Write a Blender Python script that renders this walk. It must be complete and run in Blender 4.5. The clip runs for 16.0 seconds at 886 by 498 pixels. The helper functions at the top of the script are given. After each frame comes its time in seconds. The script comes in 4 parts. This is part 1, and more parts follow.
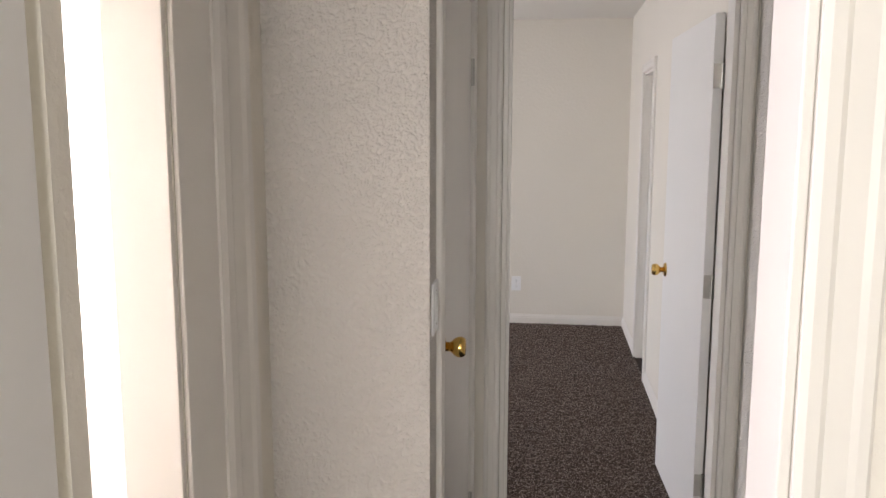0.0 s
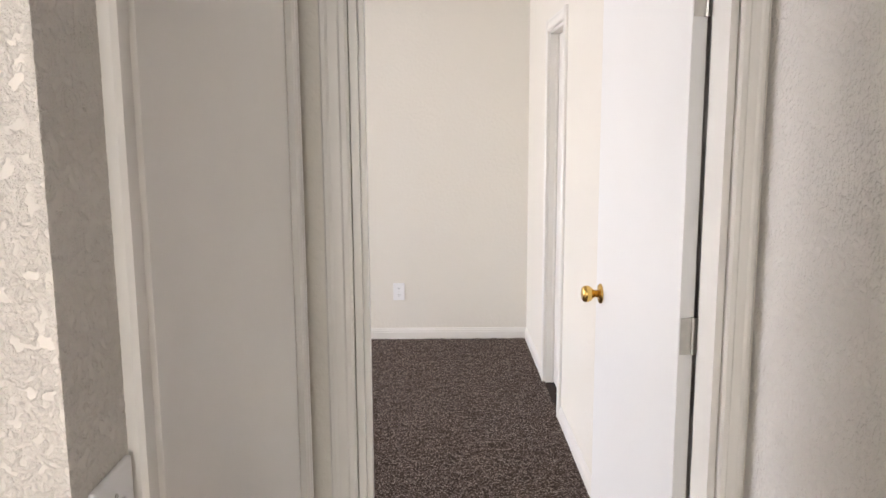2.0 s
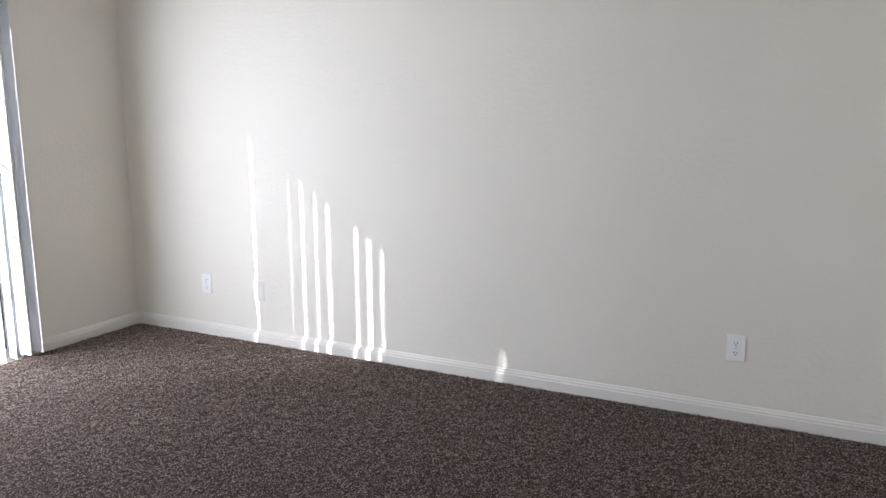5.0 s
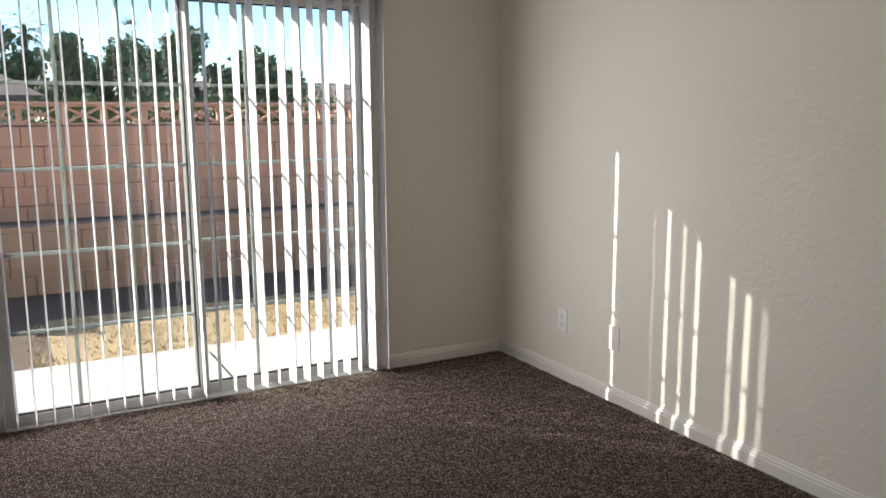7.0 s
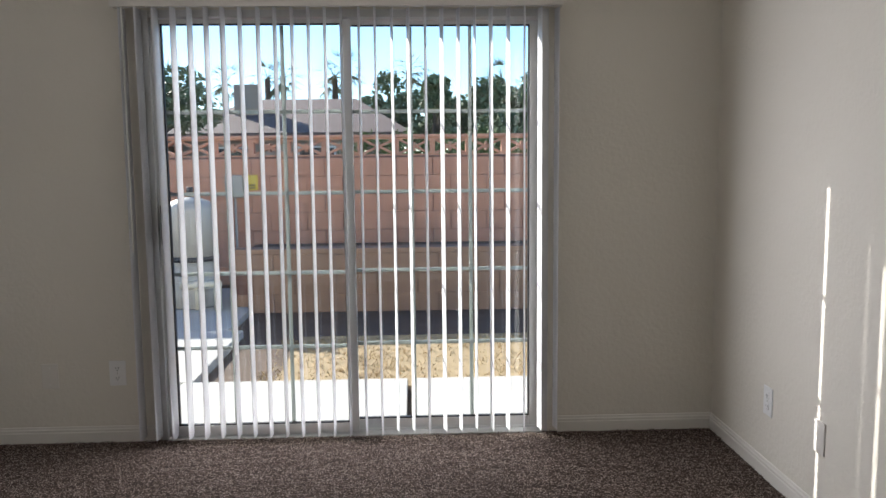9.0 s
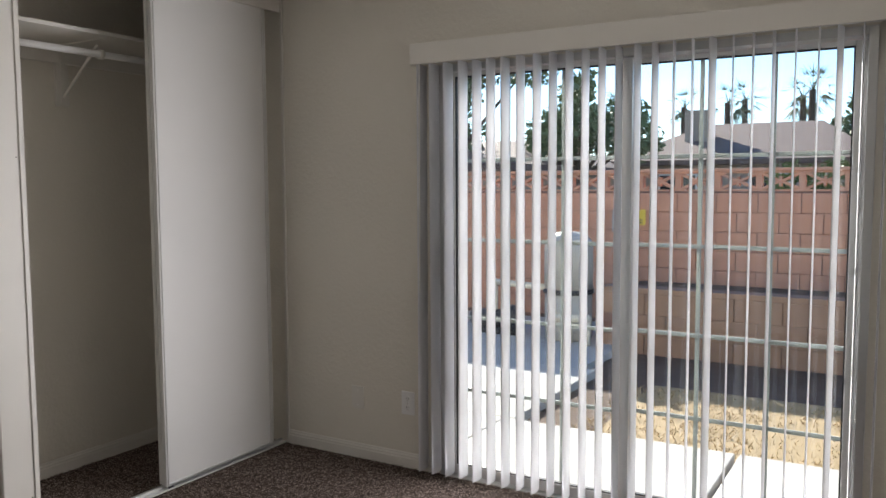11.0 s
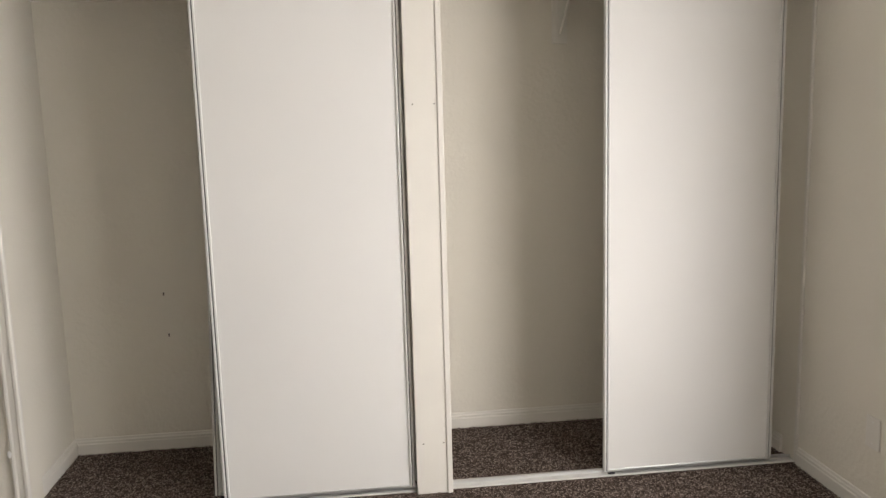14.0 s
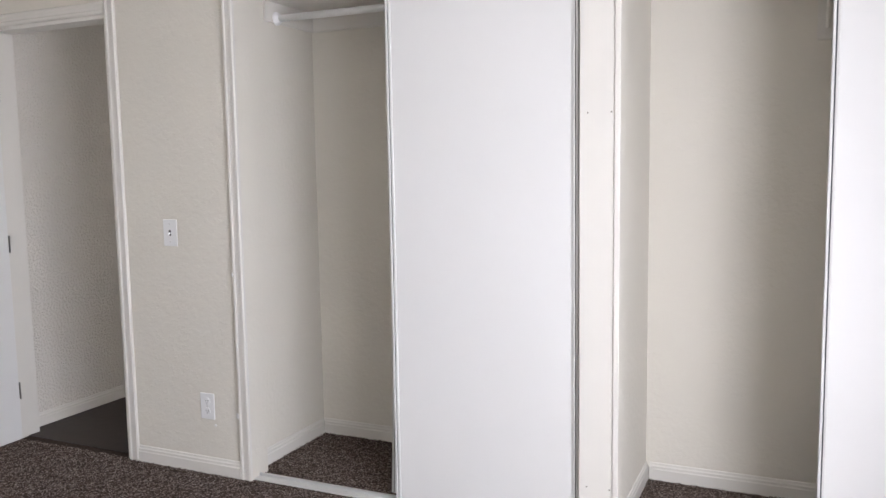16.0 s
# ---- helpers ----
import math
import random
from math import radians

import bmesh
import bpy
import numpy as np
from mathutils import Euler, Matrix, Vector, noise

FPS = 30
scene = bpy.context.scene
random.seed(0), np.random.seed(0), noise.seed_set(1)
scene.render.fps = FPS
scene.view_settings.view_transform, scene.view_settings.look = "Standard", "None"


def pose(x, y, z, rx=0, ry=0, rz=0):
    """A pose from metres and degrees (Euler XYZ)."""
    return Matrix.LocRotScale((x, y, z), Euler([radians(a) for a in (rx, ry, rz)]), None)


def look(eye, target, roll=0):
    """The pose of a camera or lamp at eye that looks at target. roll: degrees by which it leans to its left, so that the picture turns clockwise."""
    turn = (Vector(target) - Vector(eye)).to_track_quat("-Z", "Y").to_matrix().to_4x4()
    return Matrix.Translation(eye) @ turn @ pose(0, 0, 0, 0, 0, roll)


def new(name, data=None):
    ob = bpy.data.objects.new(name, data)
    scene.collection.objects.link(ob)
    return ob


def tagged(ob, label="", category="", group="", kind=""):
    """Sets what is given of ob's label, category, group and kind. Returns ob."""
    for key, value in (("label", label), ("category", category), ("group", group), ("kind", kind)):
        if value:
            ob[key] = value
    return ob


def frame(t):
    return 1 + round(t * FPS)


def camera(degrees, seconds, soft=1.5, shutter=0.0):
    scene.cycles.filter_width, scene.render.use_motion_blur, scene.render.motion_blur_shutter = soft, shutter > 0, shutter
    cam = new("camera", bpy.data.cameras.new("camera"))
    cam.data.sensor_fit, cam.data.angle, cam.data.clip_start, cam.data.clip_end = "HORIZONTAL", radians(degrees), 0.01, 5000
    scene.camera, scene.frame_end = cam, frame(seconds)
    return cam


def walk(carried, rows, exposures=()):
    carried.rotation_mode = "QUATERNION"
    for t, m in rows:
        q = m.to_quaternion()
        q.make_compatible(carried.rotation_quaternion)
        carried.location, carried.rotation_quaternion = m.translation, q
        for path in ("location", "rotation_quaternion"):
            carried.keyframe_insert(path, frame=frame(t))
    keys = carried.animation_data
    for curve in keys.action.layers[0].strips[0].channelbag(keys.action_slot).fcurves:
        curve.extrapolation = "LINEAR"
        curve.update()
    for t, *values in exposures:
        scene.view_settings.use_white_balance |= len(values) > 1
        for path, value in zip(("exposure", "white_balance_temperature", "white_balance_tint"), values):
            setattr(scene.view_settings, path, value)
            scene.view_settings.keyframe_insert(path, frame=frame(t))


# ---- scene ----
cam = camera(58.0, 16.0)
PATH = [
    (0, (4.108, -6.795, 1.608), (3.851, -4.832, 1.326), 0.1),
    (0.5, (4.049, -6.497, 1.585), (3.938, -4.52, 1.302), -0.6),
    (1, (4.029, -6.153, 1.598), (4.017, -4.176, 1.296), -0.8),
    (1.5, (4.005, -5.856, 1.577), (4.039, -3.881, 1.264), -0.6),
    (2, (4.121, -5.573, 1.555), (4.138, -3.599, 1.235), -0.3),
    (2.5, (4.278, -5.269, 1.551), (4.235, -3.296, 1.23), -0.3),
    (3, (4.323, -4.956, 1.53), (4.178, -2.988, 1.205), -0.5),
    (3.2, (4.336, -4.845, 1.53), (4.139, -2.882, 1.205), -0.7),
    (5.3, (4.294, -3.541, 1.444), (3.229, -1.886, 1.087), -0.7),
    (5.5, (4.28, -3.425, 1.449), (3.116, -1.837, 1.094), -0.9),
    (6, (4.258, -3.115, 1.454), (2.859, -1.726, 1.117), -0.9),
    (6.5, (4.163, -2.836, 1.439), (2.562, -1.684, 1.107), -0.7),
    (7, (4.081, -2.6, 1.421), (2.343, -1.663, 1.102), -0.4),
    (7.5, (4.079, -2.303, 1.42), (2.246, -1.565, 1.109), -0.3),
    (8, (4.02, -2.04, 1.399), (2.116, -1.509, 1.095), -0.4),
    (8.2, (3.98, -1.911, 1.374), (2.049, -1.479, 1.081), -0.6),
    (10.3, (3.669, -0.991, 1.415), (1.759, -1.563, 1.253), 0.2),
    (10.5, (3.613, -0.903, 1.432), (1.747, -1.604, 1.269), 0.1),
    (11, (3.44, -0.698, 1.484), (1.723, -1.712, 1.323), -0.3),
    (11.5, (3.14, -0.627, 1.495), (1.655, -1.958, 1.346), -0.7),
    (12, (2.883, -0.613, 1.528), (1.631, -2.164, 1.367), -0.6),
    (12.5, (2.658, -0.538, 1.539), (1.633, -2.241, 1.318), -0.6),
    (13, (2.442, -0.519, 1.593), (1.655, -2.334, 1.295), -0.4),
    (13.5, (2.189, -0.594, 1.533), (1.682, -2.503, 1.217), -1.0),
    (14, (1.911, -0.629, 1.509), (1.682, -2.593, 1.208), -1.6),
    (14.5, (1.648, -0.625, 1.463), (1.666, -2.61, 1.214), -1.8),
    (15, (1.434, -0.682, 1.434), (1.705, -2.651, 1.211), -1.6),
    (15.5, (1.214, -0.805, 1.437), (1.739, -2.723, 1.225), -1.3),
    (16, (0.942, -0.922, 1.423), (1.761, -2.735, 1.214), -0.9),
]
EXPOSURE = [
    (0.0, 2.65, 6350, 14), (1.5, 3.12, 6400, 14), (2.5, 3.35, 6300, 13), (3.2, 3.30, 6250, 12), (5.3, 2.35, 5750, 9), (6.0, 2.00, 6600, 9),
    (7.0, 1.45, 6600, 8), (8.2, 1.35, 6400, 9), (10.3, 1.40, 6200, 10), (11.0, 1.42, 6450, 10), (12.0, 1.70, 6850, 9), (13.0, 2.10, 7000, 6),
    (14.1, 2.32, 6850, 9), (14.6, 2.55, 6150, 11), (16.0, 2.55, 6050, 12),
]
walk(cam, [(t, look(eye, target, roll)) for t, eye, target, roll in PATH], EXPOSURE)

# ---------------------------------------------------------------- world, sun, exposure
SUN_DIR = Vector((0.763, 0.646, -0.502)).normalized()
world = bpy.data.worlds.new("sky")
scene.world = world
world.use_nodes = True
wn = world.node_tree
sky = wn.nodes.new("ShaderNodeTexSky")
sky.sky_type = 'NISHITA'
sky.sun_disc = False
sky.sun_elevation = radians(26.7)
sky.ozone_density, sky.dust_density, sky.altitude = 5.0, 0.1, 800
sky.sun_rotation = math.atan2(-SUN_DIR.x, -SUN_DIR.y)
wn.links.new(sky.outputs[0], wn.nodes["Background"].inputs[0])
wn.nodes["Background"].inputs[1].default_value = 0.12
sun = new("sun", bpy.data.lights.new("sun", 'SUN'))
sun.data.energy = 5.0
sun.data.angle = radians(0.5)
sun.data.color = (1.0, 0.94, 0.86)
sun.matrix_world = look((-8, -6, 6), Vector((-8, -6, 6)) + SUN_DIR)


def window_light(name, eye, target, sx, sy, watts, color):
    lamp = new(name, bpy.data.lights.new(name, 'AREA'))
    lamp.data.shape, lamp.data.size, lamp.data.size_y = 'RECTANGLE', sx, sy
    lamp.data.energy, lamp.data.color = watts, color
    lamp.matrix_world = look(eye, target)
    return lamp


# added lamps for daylight from unseen windows: living room behind the hall, side room
window_light("unseen_window_fill", (3.5, -9.48, 1.5), (3.9, -5.0, 1.3), 2.2, 1.3, 17, (1.0, 0.96, 0.9))
window_light("side_room_daylight", (2.28, -5.25, 1.5), (3.2, -4.9, 1.3), 0.8, 1.0, 11, (1.0, 0.93, 0.99))
# added lamp for the sliding door's daylight, set just inside its blind
window_light("door_daylight", (0.118, -1.8, 1.04), (4, -1.8, 0.9), 1.85, 1.95, 15, (0.98, 0.95, 0.985))


# ---------------------------------------------------------------- materials
def mat(name, base, rough=0.6, metal=0.0, var=0.08, scale=6.0, bump=0.0, bscale=60.0, bdist=0.004, spec=0.5, second=None, detail=4.0):
    m = bpy.data.materials.new(name)
    m.use_nodes = True
    nt = m.node_tree
    p = nt.nodes["Principled BSDF"]
    p.inputs["Roughness"].default_value = rough
    p.inputs["Metallic"].default_value = metal
    p.inputs["Specular IOR Level"].default_value = spec
    tc = nt.nodes.new("ShaderNodeTexCoord")
    n1 = nt.nodes.new("ShaderNodeTexNoise")
    n1.inputs["Scale"].default_value = scale
    n1.inputs["Detail"].default_value = detail
    nt.links.new(tc.outputs["Object"], n1.inputs["Vector"])
    mix = nt.nodes.new("ShaderNodeMix")
    mix.data_type = 'RGBA'
    two = second or tuple(c * (1 - 2 * var) for c in base)
    mix.inputs["A"].default_value = (*base, 1)
    mix.inputs["B"].default_value = (*two, 1)
    nt.links.new(n1.outputs["Fac"], mix.inputs["Factor"])
    nt.links.new(mix.outputs["Result"], p.inputs["Base Color"])
    if bump:
        n2 = nt.nodes.new("ShaderNodeTexNoise")
        n2.inputs["Scale"].default_value = bscale
        n2.inputs["Detail"].default_value = 3.0
        nt.links.new(tc.outputs["Object"], n2.inputs["Vector"])
        b = nt.nodes.new("ShaderNodeBump")
        b.inputs["Strength"].default_value = bump
        b.inputs["Distance"].default_value = bdist
        nt.links.new(n2.outputs["Fac"], b.inputs["Height"])
        nt.links.new(b.outputs["Normal"], p.inputs["Normal"])
    return m


def knockdown(name, base, strength, scale, dist):
    """Hand-trowelled wall texture under matt paint."""
    m = mat(name, base, 0.75, var=0.03, scale=1.3)
    nt = m.node_tree
    p = nt.nodes["Principled BSDF"]
    tc = nt.nodes.new("ShaderNodeTexCoord")
    n = nt.nodes.new("ShaderNodeTexNoise")
    n.inputs["Scale"].default_value = scale
    n.inputs["Detail"].default_value = 5.0
    n.inputs["Roughness"].default_value = 0.55
    n.inputs["Distortion"].default_value = 0.25
    ramp = nt.nodes.new("ShaderNodeValToRGB")
    ramp.color_ramp.elements[0].position, ramp.color_ramp.elements[1].position = 0.42, 0.62
    nt.links.new(tc.outputs["Object"], n.inputs["Vector"])
    nt.links.new(n.outputs["Fac"], ramp.inputs["Fac"])
    b = nt.nodes.new("ShaderNodeBump")
    b.inputs["Strength"].default_value = strength
    b.inputs["Distance"].default_value = dist
    nt.links.new(ramp.outputs["Color"], b.inputs["Height"])
    nt.links.new(b.outputs["Normal"], p.inputs["Normal"])
    return m


WALL = knockdown("wall_paint", (0.765, 0.73, 0.65), 0.25, 42, 0.003)
HALLWALL = knockdown("textured_wall_paint", (0.76, 0.725, 0.665), 0.85, 80, 0.005)
CEIL = mat("ceiling_paint", (0.78, 0.76, 0.71), 0.85, var=0.03, scale=2, bump=0.4, bscale=90)
TRIM = mat("trim_paint", (0.77, 0.745, 0.69), 0.4, var=0.04, scale=5, bump=0.06, bscale=120)
DOORM = mat("door_paint", (0.78, 0.775, 0.755), 0.42, var=0.02, scale=3, bump=0.05, bscale=70)
PANEL = mat("closet_panel_paint", (0.77, 0.765, 0.75), 0.55, var=0.025, scale=2.5, bump=0.04, bscale=50)
ALU = mat("aluminium", (0.70, 0.71, 0.71), 0.32, 0.75, var=0.05, scale=14, bump=0.03, bscale=200)
GRIDBAR = mat("grey_grid_bar", (0.36, 0.39, 0.38), 0.5, 0.0, var=0.05, scale=12)
ALUWHITE = mat("white_aluminium", (0.72, 0.72, 0.70), 0.35, 0.0, var=0.04, scale=12)
BLACKSEAL = mat("black_rubber", (0.02, 0.02, 0.022), 0.5, var=0.2, scale=30)
BRASS = mat("brass", (0.83, 0.55, 0.16), 0.16, 1.0, var=0.1, scale=30)
STEEL = mat("brushed_steel", (0.55, 0.54, 0.5), 0.35, 1.0, var=0.12, scale=40)
PLASTIC = mat("white_plastic", (0.85, 0.85, 0.84), 0.3, var=0.02, scale=10)
SLOT = mat("dark_slot", (0.03, 0.03, 0.03), 0.6, var=0.1)
WOODFLOOR = mat("dark_laminate", (0.045, 0.032, 0.026), 0.6, var=0.25, scale=22, bump=0.08, bscale=60)
CONCRETE = mat("concrete", (0.52, 0.49, 0.45), 0.85, var=0.1, scale=3, bump=0.3, bscale=80, detail=8)
BLOCK = mat("salmon_block", (0.62, 0.31, 0.205), 0.9, var=0.12, scale=7, bump=0.6, bscale=60)
BLOCKLOW = mat("tan_block", (0.36, 0.22, 0.15), 0.9, var=0.15, scale=7, bump=0.6, bscale=60)
JOINT = mat("mortar", (0.24, 0.13, 0.10), 0.95, var=0.2, scale=20, bump=0.4, bscale=90)
DIRT = mat("dry_soil", (0.17, 0.11, 0.075), 0.95, var=0.3, scale=5, bump=0.8, bscale=45, bdist=0.02, detail=8)
STRAW = mat("dry_grass", (0.50, 0.36, 0.19), 0.9, var=0.25, scale=8, detail=6)
TANK = mat("pool_filter_plastic", (0.50, 0.47, 0.42), 0.5, var=0.08, scale=8)
PIPE = mat("pvc_pipe", (0.74, 0.68, 0.55), 0.4, var=0.06, scale=9)
DARKMETAL = mat("dark_metal", (0.05, 0.05, 0.055), 0.5, 0.3, var=0.15, scale=20)
YELLOW = mat("yellow_plastic", (0.75, 0.55, 0.06), 0.45, var=0.08, scale=12)
GREYBOX = mat("grey_metal_box", (0.42, 0.41, 0.38), 0.5, 0.2, var=0.1, scale=10)
STUCCO = mat("tan_stucco", (0.42, 0.33, 0.26), 0.9, var=0.1, scale=3, bump=0.3, bscale=30)
ROOF = mat("brown_roof_tile", (0.20, 0.125, 0.10), 0.85, var=0.2, scale=5, bump=0.4, bscale=14, bdist=0.03)
BARK = mat("bark", (0.12, 0.085, 0.06), 0.95, var=0.25, scale=9, bump=0.8, bscale=25, bdist=0.02)
GLASSDARK = mat("far_window_glass", (0.03, 0.035, 0.04), 0.1, var=0.1)


def leafy(name, a, b):
    m = bpy.data.materials.new(name)
    m.use_nodes = True
    nt = m.node_tree
    p = nt.nodes["Principled BSDF"]
    g = nt.nodes.new("ShaderNodeNewGeometry")
    mix = nt.nodes.new("ShaderNodeMix")
    mix.data_type = 'RGBA'
    mix.inputs["A"].default_value, mix.inputs["B"].default_value = (*a, 1), (*b, 1)
    nt.links.new(g.outputs["Random Per Island"], mix.inputs["Factor"])
    nt.links.new(mix.outputs["Result"], p.inputs["Base Color"])
    p.inputs["Roughness"].default_value = 0.7
    return m


LEAF = leafy("foliage", (0.08, 0.12, 0.045), (0.22, 0.25, 0.12))
HEDGE = leafy("hedge_foliage", (0.06, 0.11, 0.02), (0.16, 0.20, 0.06))
FROND = leafy("palm_frond", (0.09, 0.11, 0.05), (0.21, 0.21, 0.11))
BLADE = leafy("straw_blades", (0.30, 0.20, 0.10), (0.62, 0.46, 0.25))

# carpet: cut pile in brown yarn flecked with grey-beige
CARPET = mat("carpet_backing", (0.075, 0.055, 0.046), 0.95, var=0.25, scale=90, bump=1.0, bscale=160, bdist=0.008, spec=0.1)
YARN = bpy.data.materials.new("carpet_yarn")
YARN.use_nodes = True
_nt = YARN.node_tree
_g = _nt.nodes.new("ShaderNodeNewGeometry")
_r = _nt.nodes.new("ShaderNodeValToRGB")
_r.color_ramp.elements[0].color = (0.055, 0.040, 0.034, 1)
_r.color_ramp.elements[1].color = (0.42, 0.355, 0.31, 1)
_e = _r.color_ramp.elements.new(0.55)
_e.color = (0.165, 0.125, 0.105, 1)
_nt.links.new(_g.outputs["Random Per Island"], _r.inputs["Fac"])
_nt.links.new(_r.outputs["Color"], _nt.nodes["Principled BSDF"].inputs["Base Color"])
_nt.nodes["Principled BSDF"].inputs["Roughness"].default_value = 0.9
_nt.nodes["Principled BSDF"].inputs["Specular IOR Level"].default_value = 0.15

# translucent vinyl for the blind
VINYL = bpy.data.materials.new("blind_vinyl")
VINYL.use_nodes = True
_nt = VINYL.node_tree
_p = _nt.nodes["Principled BSDF"]
_p.inputs["Base Color"].default_value = (0.72, 0.73, 0.76, 1)
_p.inputs["Roughness"].default_value = 0.4
_t = _nt.nodes.new("ShaderNodeBsdfTranslucent")
_t.inputs["Color"].default_value = (0.70, 0.71, 0.76, 1)
_m = _nt.nodes.new("ShaderNodeMixShader")
_m.inputs[0].default_value = 0.05
_nt.links.new(_p.outputs[0], _m.inputs[1])
_nt.links.new(_t.outputs[0], _m.inputs[2])
_nt.links.new(_m.outputs[0], _nt.nodes["Material Output"].inputs["Surface"])

GLASS = bpy.data.materials.new("window_glass")
GLASS.use_nodes = True
_nt = GLASS.node_tree
_gl = _nt.nodes.new("ShaderNodeBsdfGlossy")
_gl.inputs["Roughness"].default_value = 0.02
_tr = _nt.nodes.new("ShaderNodeBsdfTransparent")
_tr.inputs["Color"].default_value = (0.93, 0.95, 0.94, 1)
_fr = _nt.nodes.new("ShaderNodeFresnel")
_mx = _nt.nodes.new("ShaderNodeMixShader")
_nt.links.new(_fr.outputs[0], _mx.inputs[0])
_nt.links.new(_tr.outputs[0], _mx.inputs[1])
_nt.links.new(_gl.outputs[0], _mx.inputs[2])
_nt.links.new(_mx.outputs[0], _nt.nodes["Material Output"].inputs["Surface"])


# ---------------------------------------------------------------- mesh helpers
def bm_box(bm, x0, x1, y0, y1, z0, z1, bevel=0.0):
    x0, x1, y0, y1, z0, z1 = min(x0, x1), max(x0, x1), min(y0, y1), max(y0, y1), min(z0, z1), max(z0, z1)
    m = Matrix.Translation(((x0 + x1) / 2, (y0 + y1) / 2, (z0 + z1) / 2)) @ Matrix.Diagonal((x1 - x0, y1 - y0, z1 - z0, 1))
    made = bmesh.ops.create_cube(bm, size=1, matrix=m)
    if bevel:
        edges = list({e for v in made["verts"] for e in v.link_edges})
        bmesh.ops.bevel(bm, geom=edges, offset=bevel, segments=2, affect='EDGES', profile=0.5)
    return bm


def bm_cyl(bm, a, b, r0, r1=None, seg=16):
    a, b = Vector(a), Vector(b)
    r1 = r0 if r1 is None else r1
    d = b - a
    m = Matrix.Translation((a + b) / 2) @ d.to_track_quat("Z", "Y").to_matrix().to_4x4()
    bmesh.ops.create_cone(bm, cap_ends=True, segments=seg, radius1=r0, radius2=r1, depth=d.length, matrix=m)
    return bm


def bm_lathe(bm, profile, m, seg=24):
    """A turned shape: (radius, height) pairs round the local z axis."""
    rings = []
    for r, h in profile:
        rings.append([bm.verts.new(m @ Vector((r * math.cos(2 * math.pi * k / seg), r * math.sin(2 * math.pi * k / seg), h))) for k in range(seg)])
    for a, b in zip(rings, rings[1:]):
        for k in range(seg):
            bm.faces.new((a[k], a[(k + 1) % seg], b[(k + 1) % seg], b[k]))
    bm.faces.new(rings[-1])
    bm.faces.new(list(reversed(rings[0])))
    return bm


def bm_strip(bm, profile, a, b, out):
    """Moulding: a profile of (outward, up) pairs run from a to b along a wall whose outward way is out."""
    a, b, out = Vector(a), Vector(b), Vector(out)
    along = (b - a).normalized()
    up = out.cross(along).normalized()
    if up.z < -0.5:
        up = -up
    ends = [[bm.verts.new(p + out * o + up * u) for o, u in profile] for p in (a, b)]
    n = len(profile)
    for k in range(n):
        bm.faces.new((ends[0][k], ends[0][(k + 1) % n], ends[1][(k + 1) % n], ends[1][k]))
    bm.faces.new(ends[0])
    bm.faces.new(list(reversed(ends[1])))
    bmesh.ops.recalc_face_normals(bm, faces=bm.faces)
    return bm


def link(name, bm, material, smooth=False):
    bmesh.ops.recalc_face_normals(bm, faces=bm.faces)
    me = bpy.data.meshes.new(name)
    bm.to_mesh(me)
    bm.free()
    me.materials.append(material)
    if smooth:
        for p in me.polygons:
            p.use_smooth = True
    return new(name, me)


def part(name, bm, material, parent, label="", smooth=False):
    ob = link(name, bm, material, smooth)
    ob.parent = parent
    ob.matrix_parent_inverse = parent.matrix_basis.inverted()
    if label:
        ob["label"] = label
    return ob


def box(x0, x1, y0, y1, z0, z1, bevel=0.0):
    return bm_box(bmesh.new(), x0, x1, y0, y1, z0, z1, bevel)


def thing(name, at, label, category, group="", kind=""):
    ob = new(name)
    ob.matrix_basis = Matrix.Translation(at)
    ob.empty_display_size = 0.1
    return tagged(ob, label, category, group, kind)


def structure(name, bm, material, label, category="wall"):
    return tagged(link(name, bm, material), label, category, kind="structure")


# ---------------------------------------------------------------- dimensions
EX, SY, CZ = 4.765, -3.775, 2.55        # east wall, south wall, ceiling
WT = 0.115                             # wall thickness
BACK = -4.472                          # closet back
CX = 3.264                             # closet's east side
DX0, DX1, DZ = 3.943, 4.745, 2.15        # bedroom doorway
HX0, HX1 = 3.842, 4.81                  # hall
SL0, SL1, SLZ = -2.75, -0.835, 2.07     # sliding door opening

# ---------------------------------------------------------------- shell
b = box(-0.1, EX + 0.1, BACK - 0.1, 0.1, -0.08, 0.0)
floor = structure("floor", b, CARPET, "dark brown cut pile carpet covering the bedroom floor", "carpet")
structure("floor_hall", box(2.3, 6.3, -9.5, BACK - 0.1, -0.082, -0.006), WOODFLOOR, "dark wood laminate floor of the hall", "floor")
structure("floor_threshold", box(HX0, HX1, BACK - 0.1, SY - 0.045, 0.0, 0.004), WOODFLOOR, "dark wood laminate at the bedroom doorway", "floor")
structure("ceiling", box(-0.2, 6.3, -9.6, 0.2, CZ, CZ + 0.1), CEIL, "off-white painted ceiling", "ceiling")
structure("wall_north", box(-0.15, EX + WT, 0, 0.12, -0.08, CZ), WALL, "cream painted north wall with light texture")

b = bmesh.new()
bm_box(b, -0.15, 0, SL1, 0, -0.08, CZ)
bm_box(b, -0.15, 0, -4.7, SL0, -0.08, CZ)
bm_box(b, -0.15, 0, SL0, SL1, SLZ, CZ)
structure("wall_west", b, WALL, "cream painted wall around the sliding glass door")

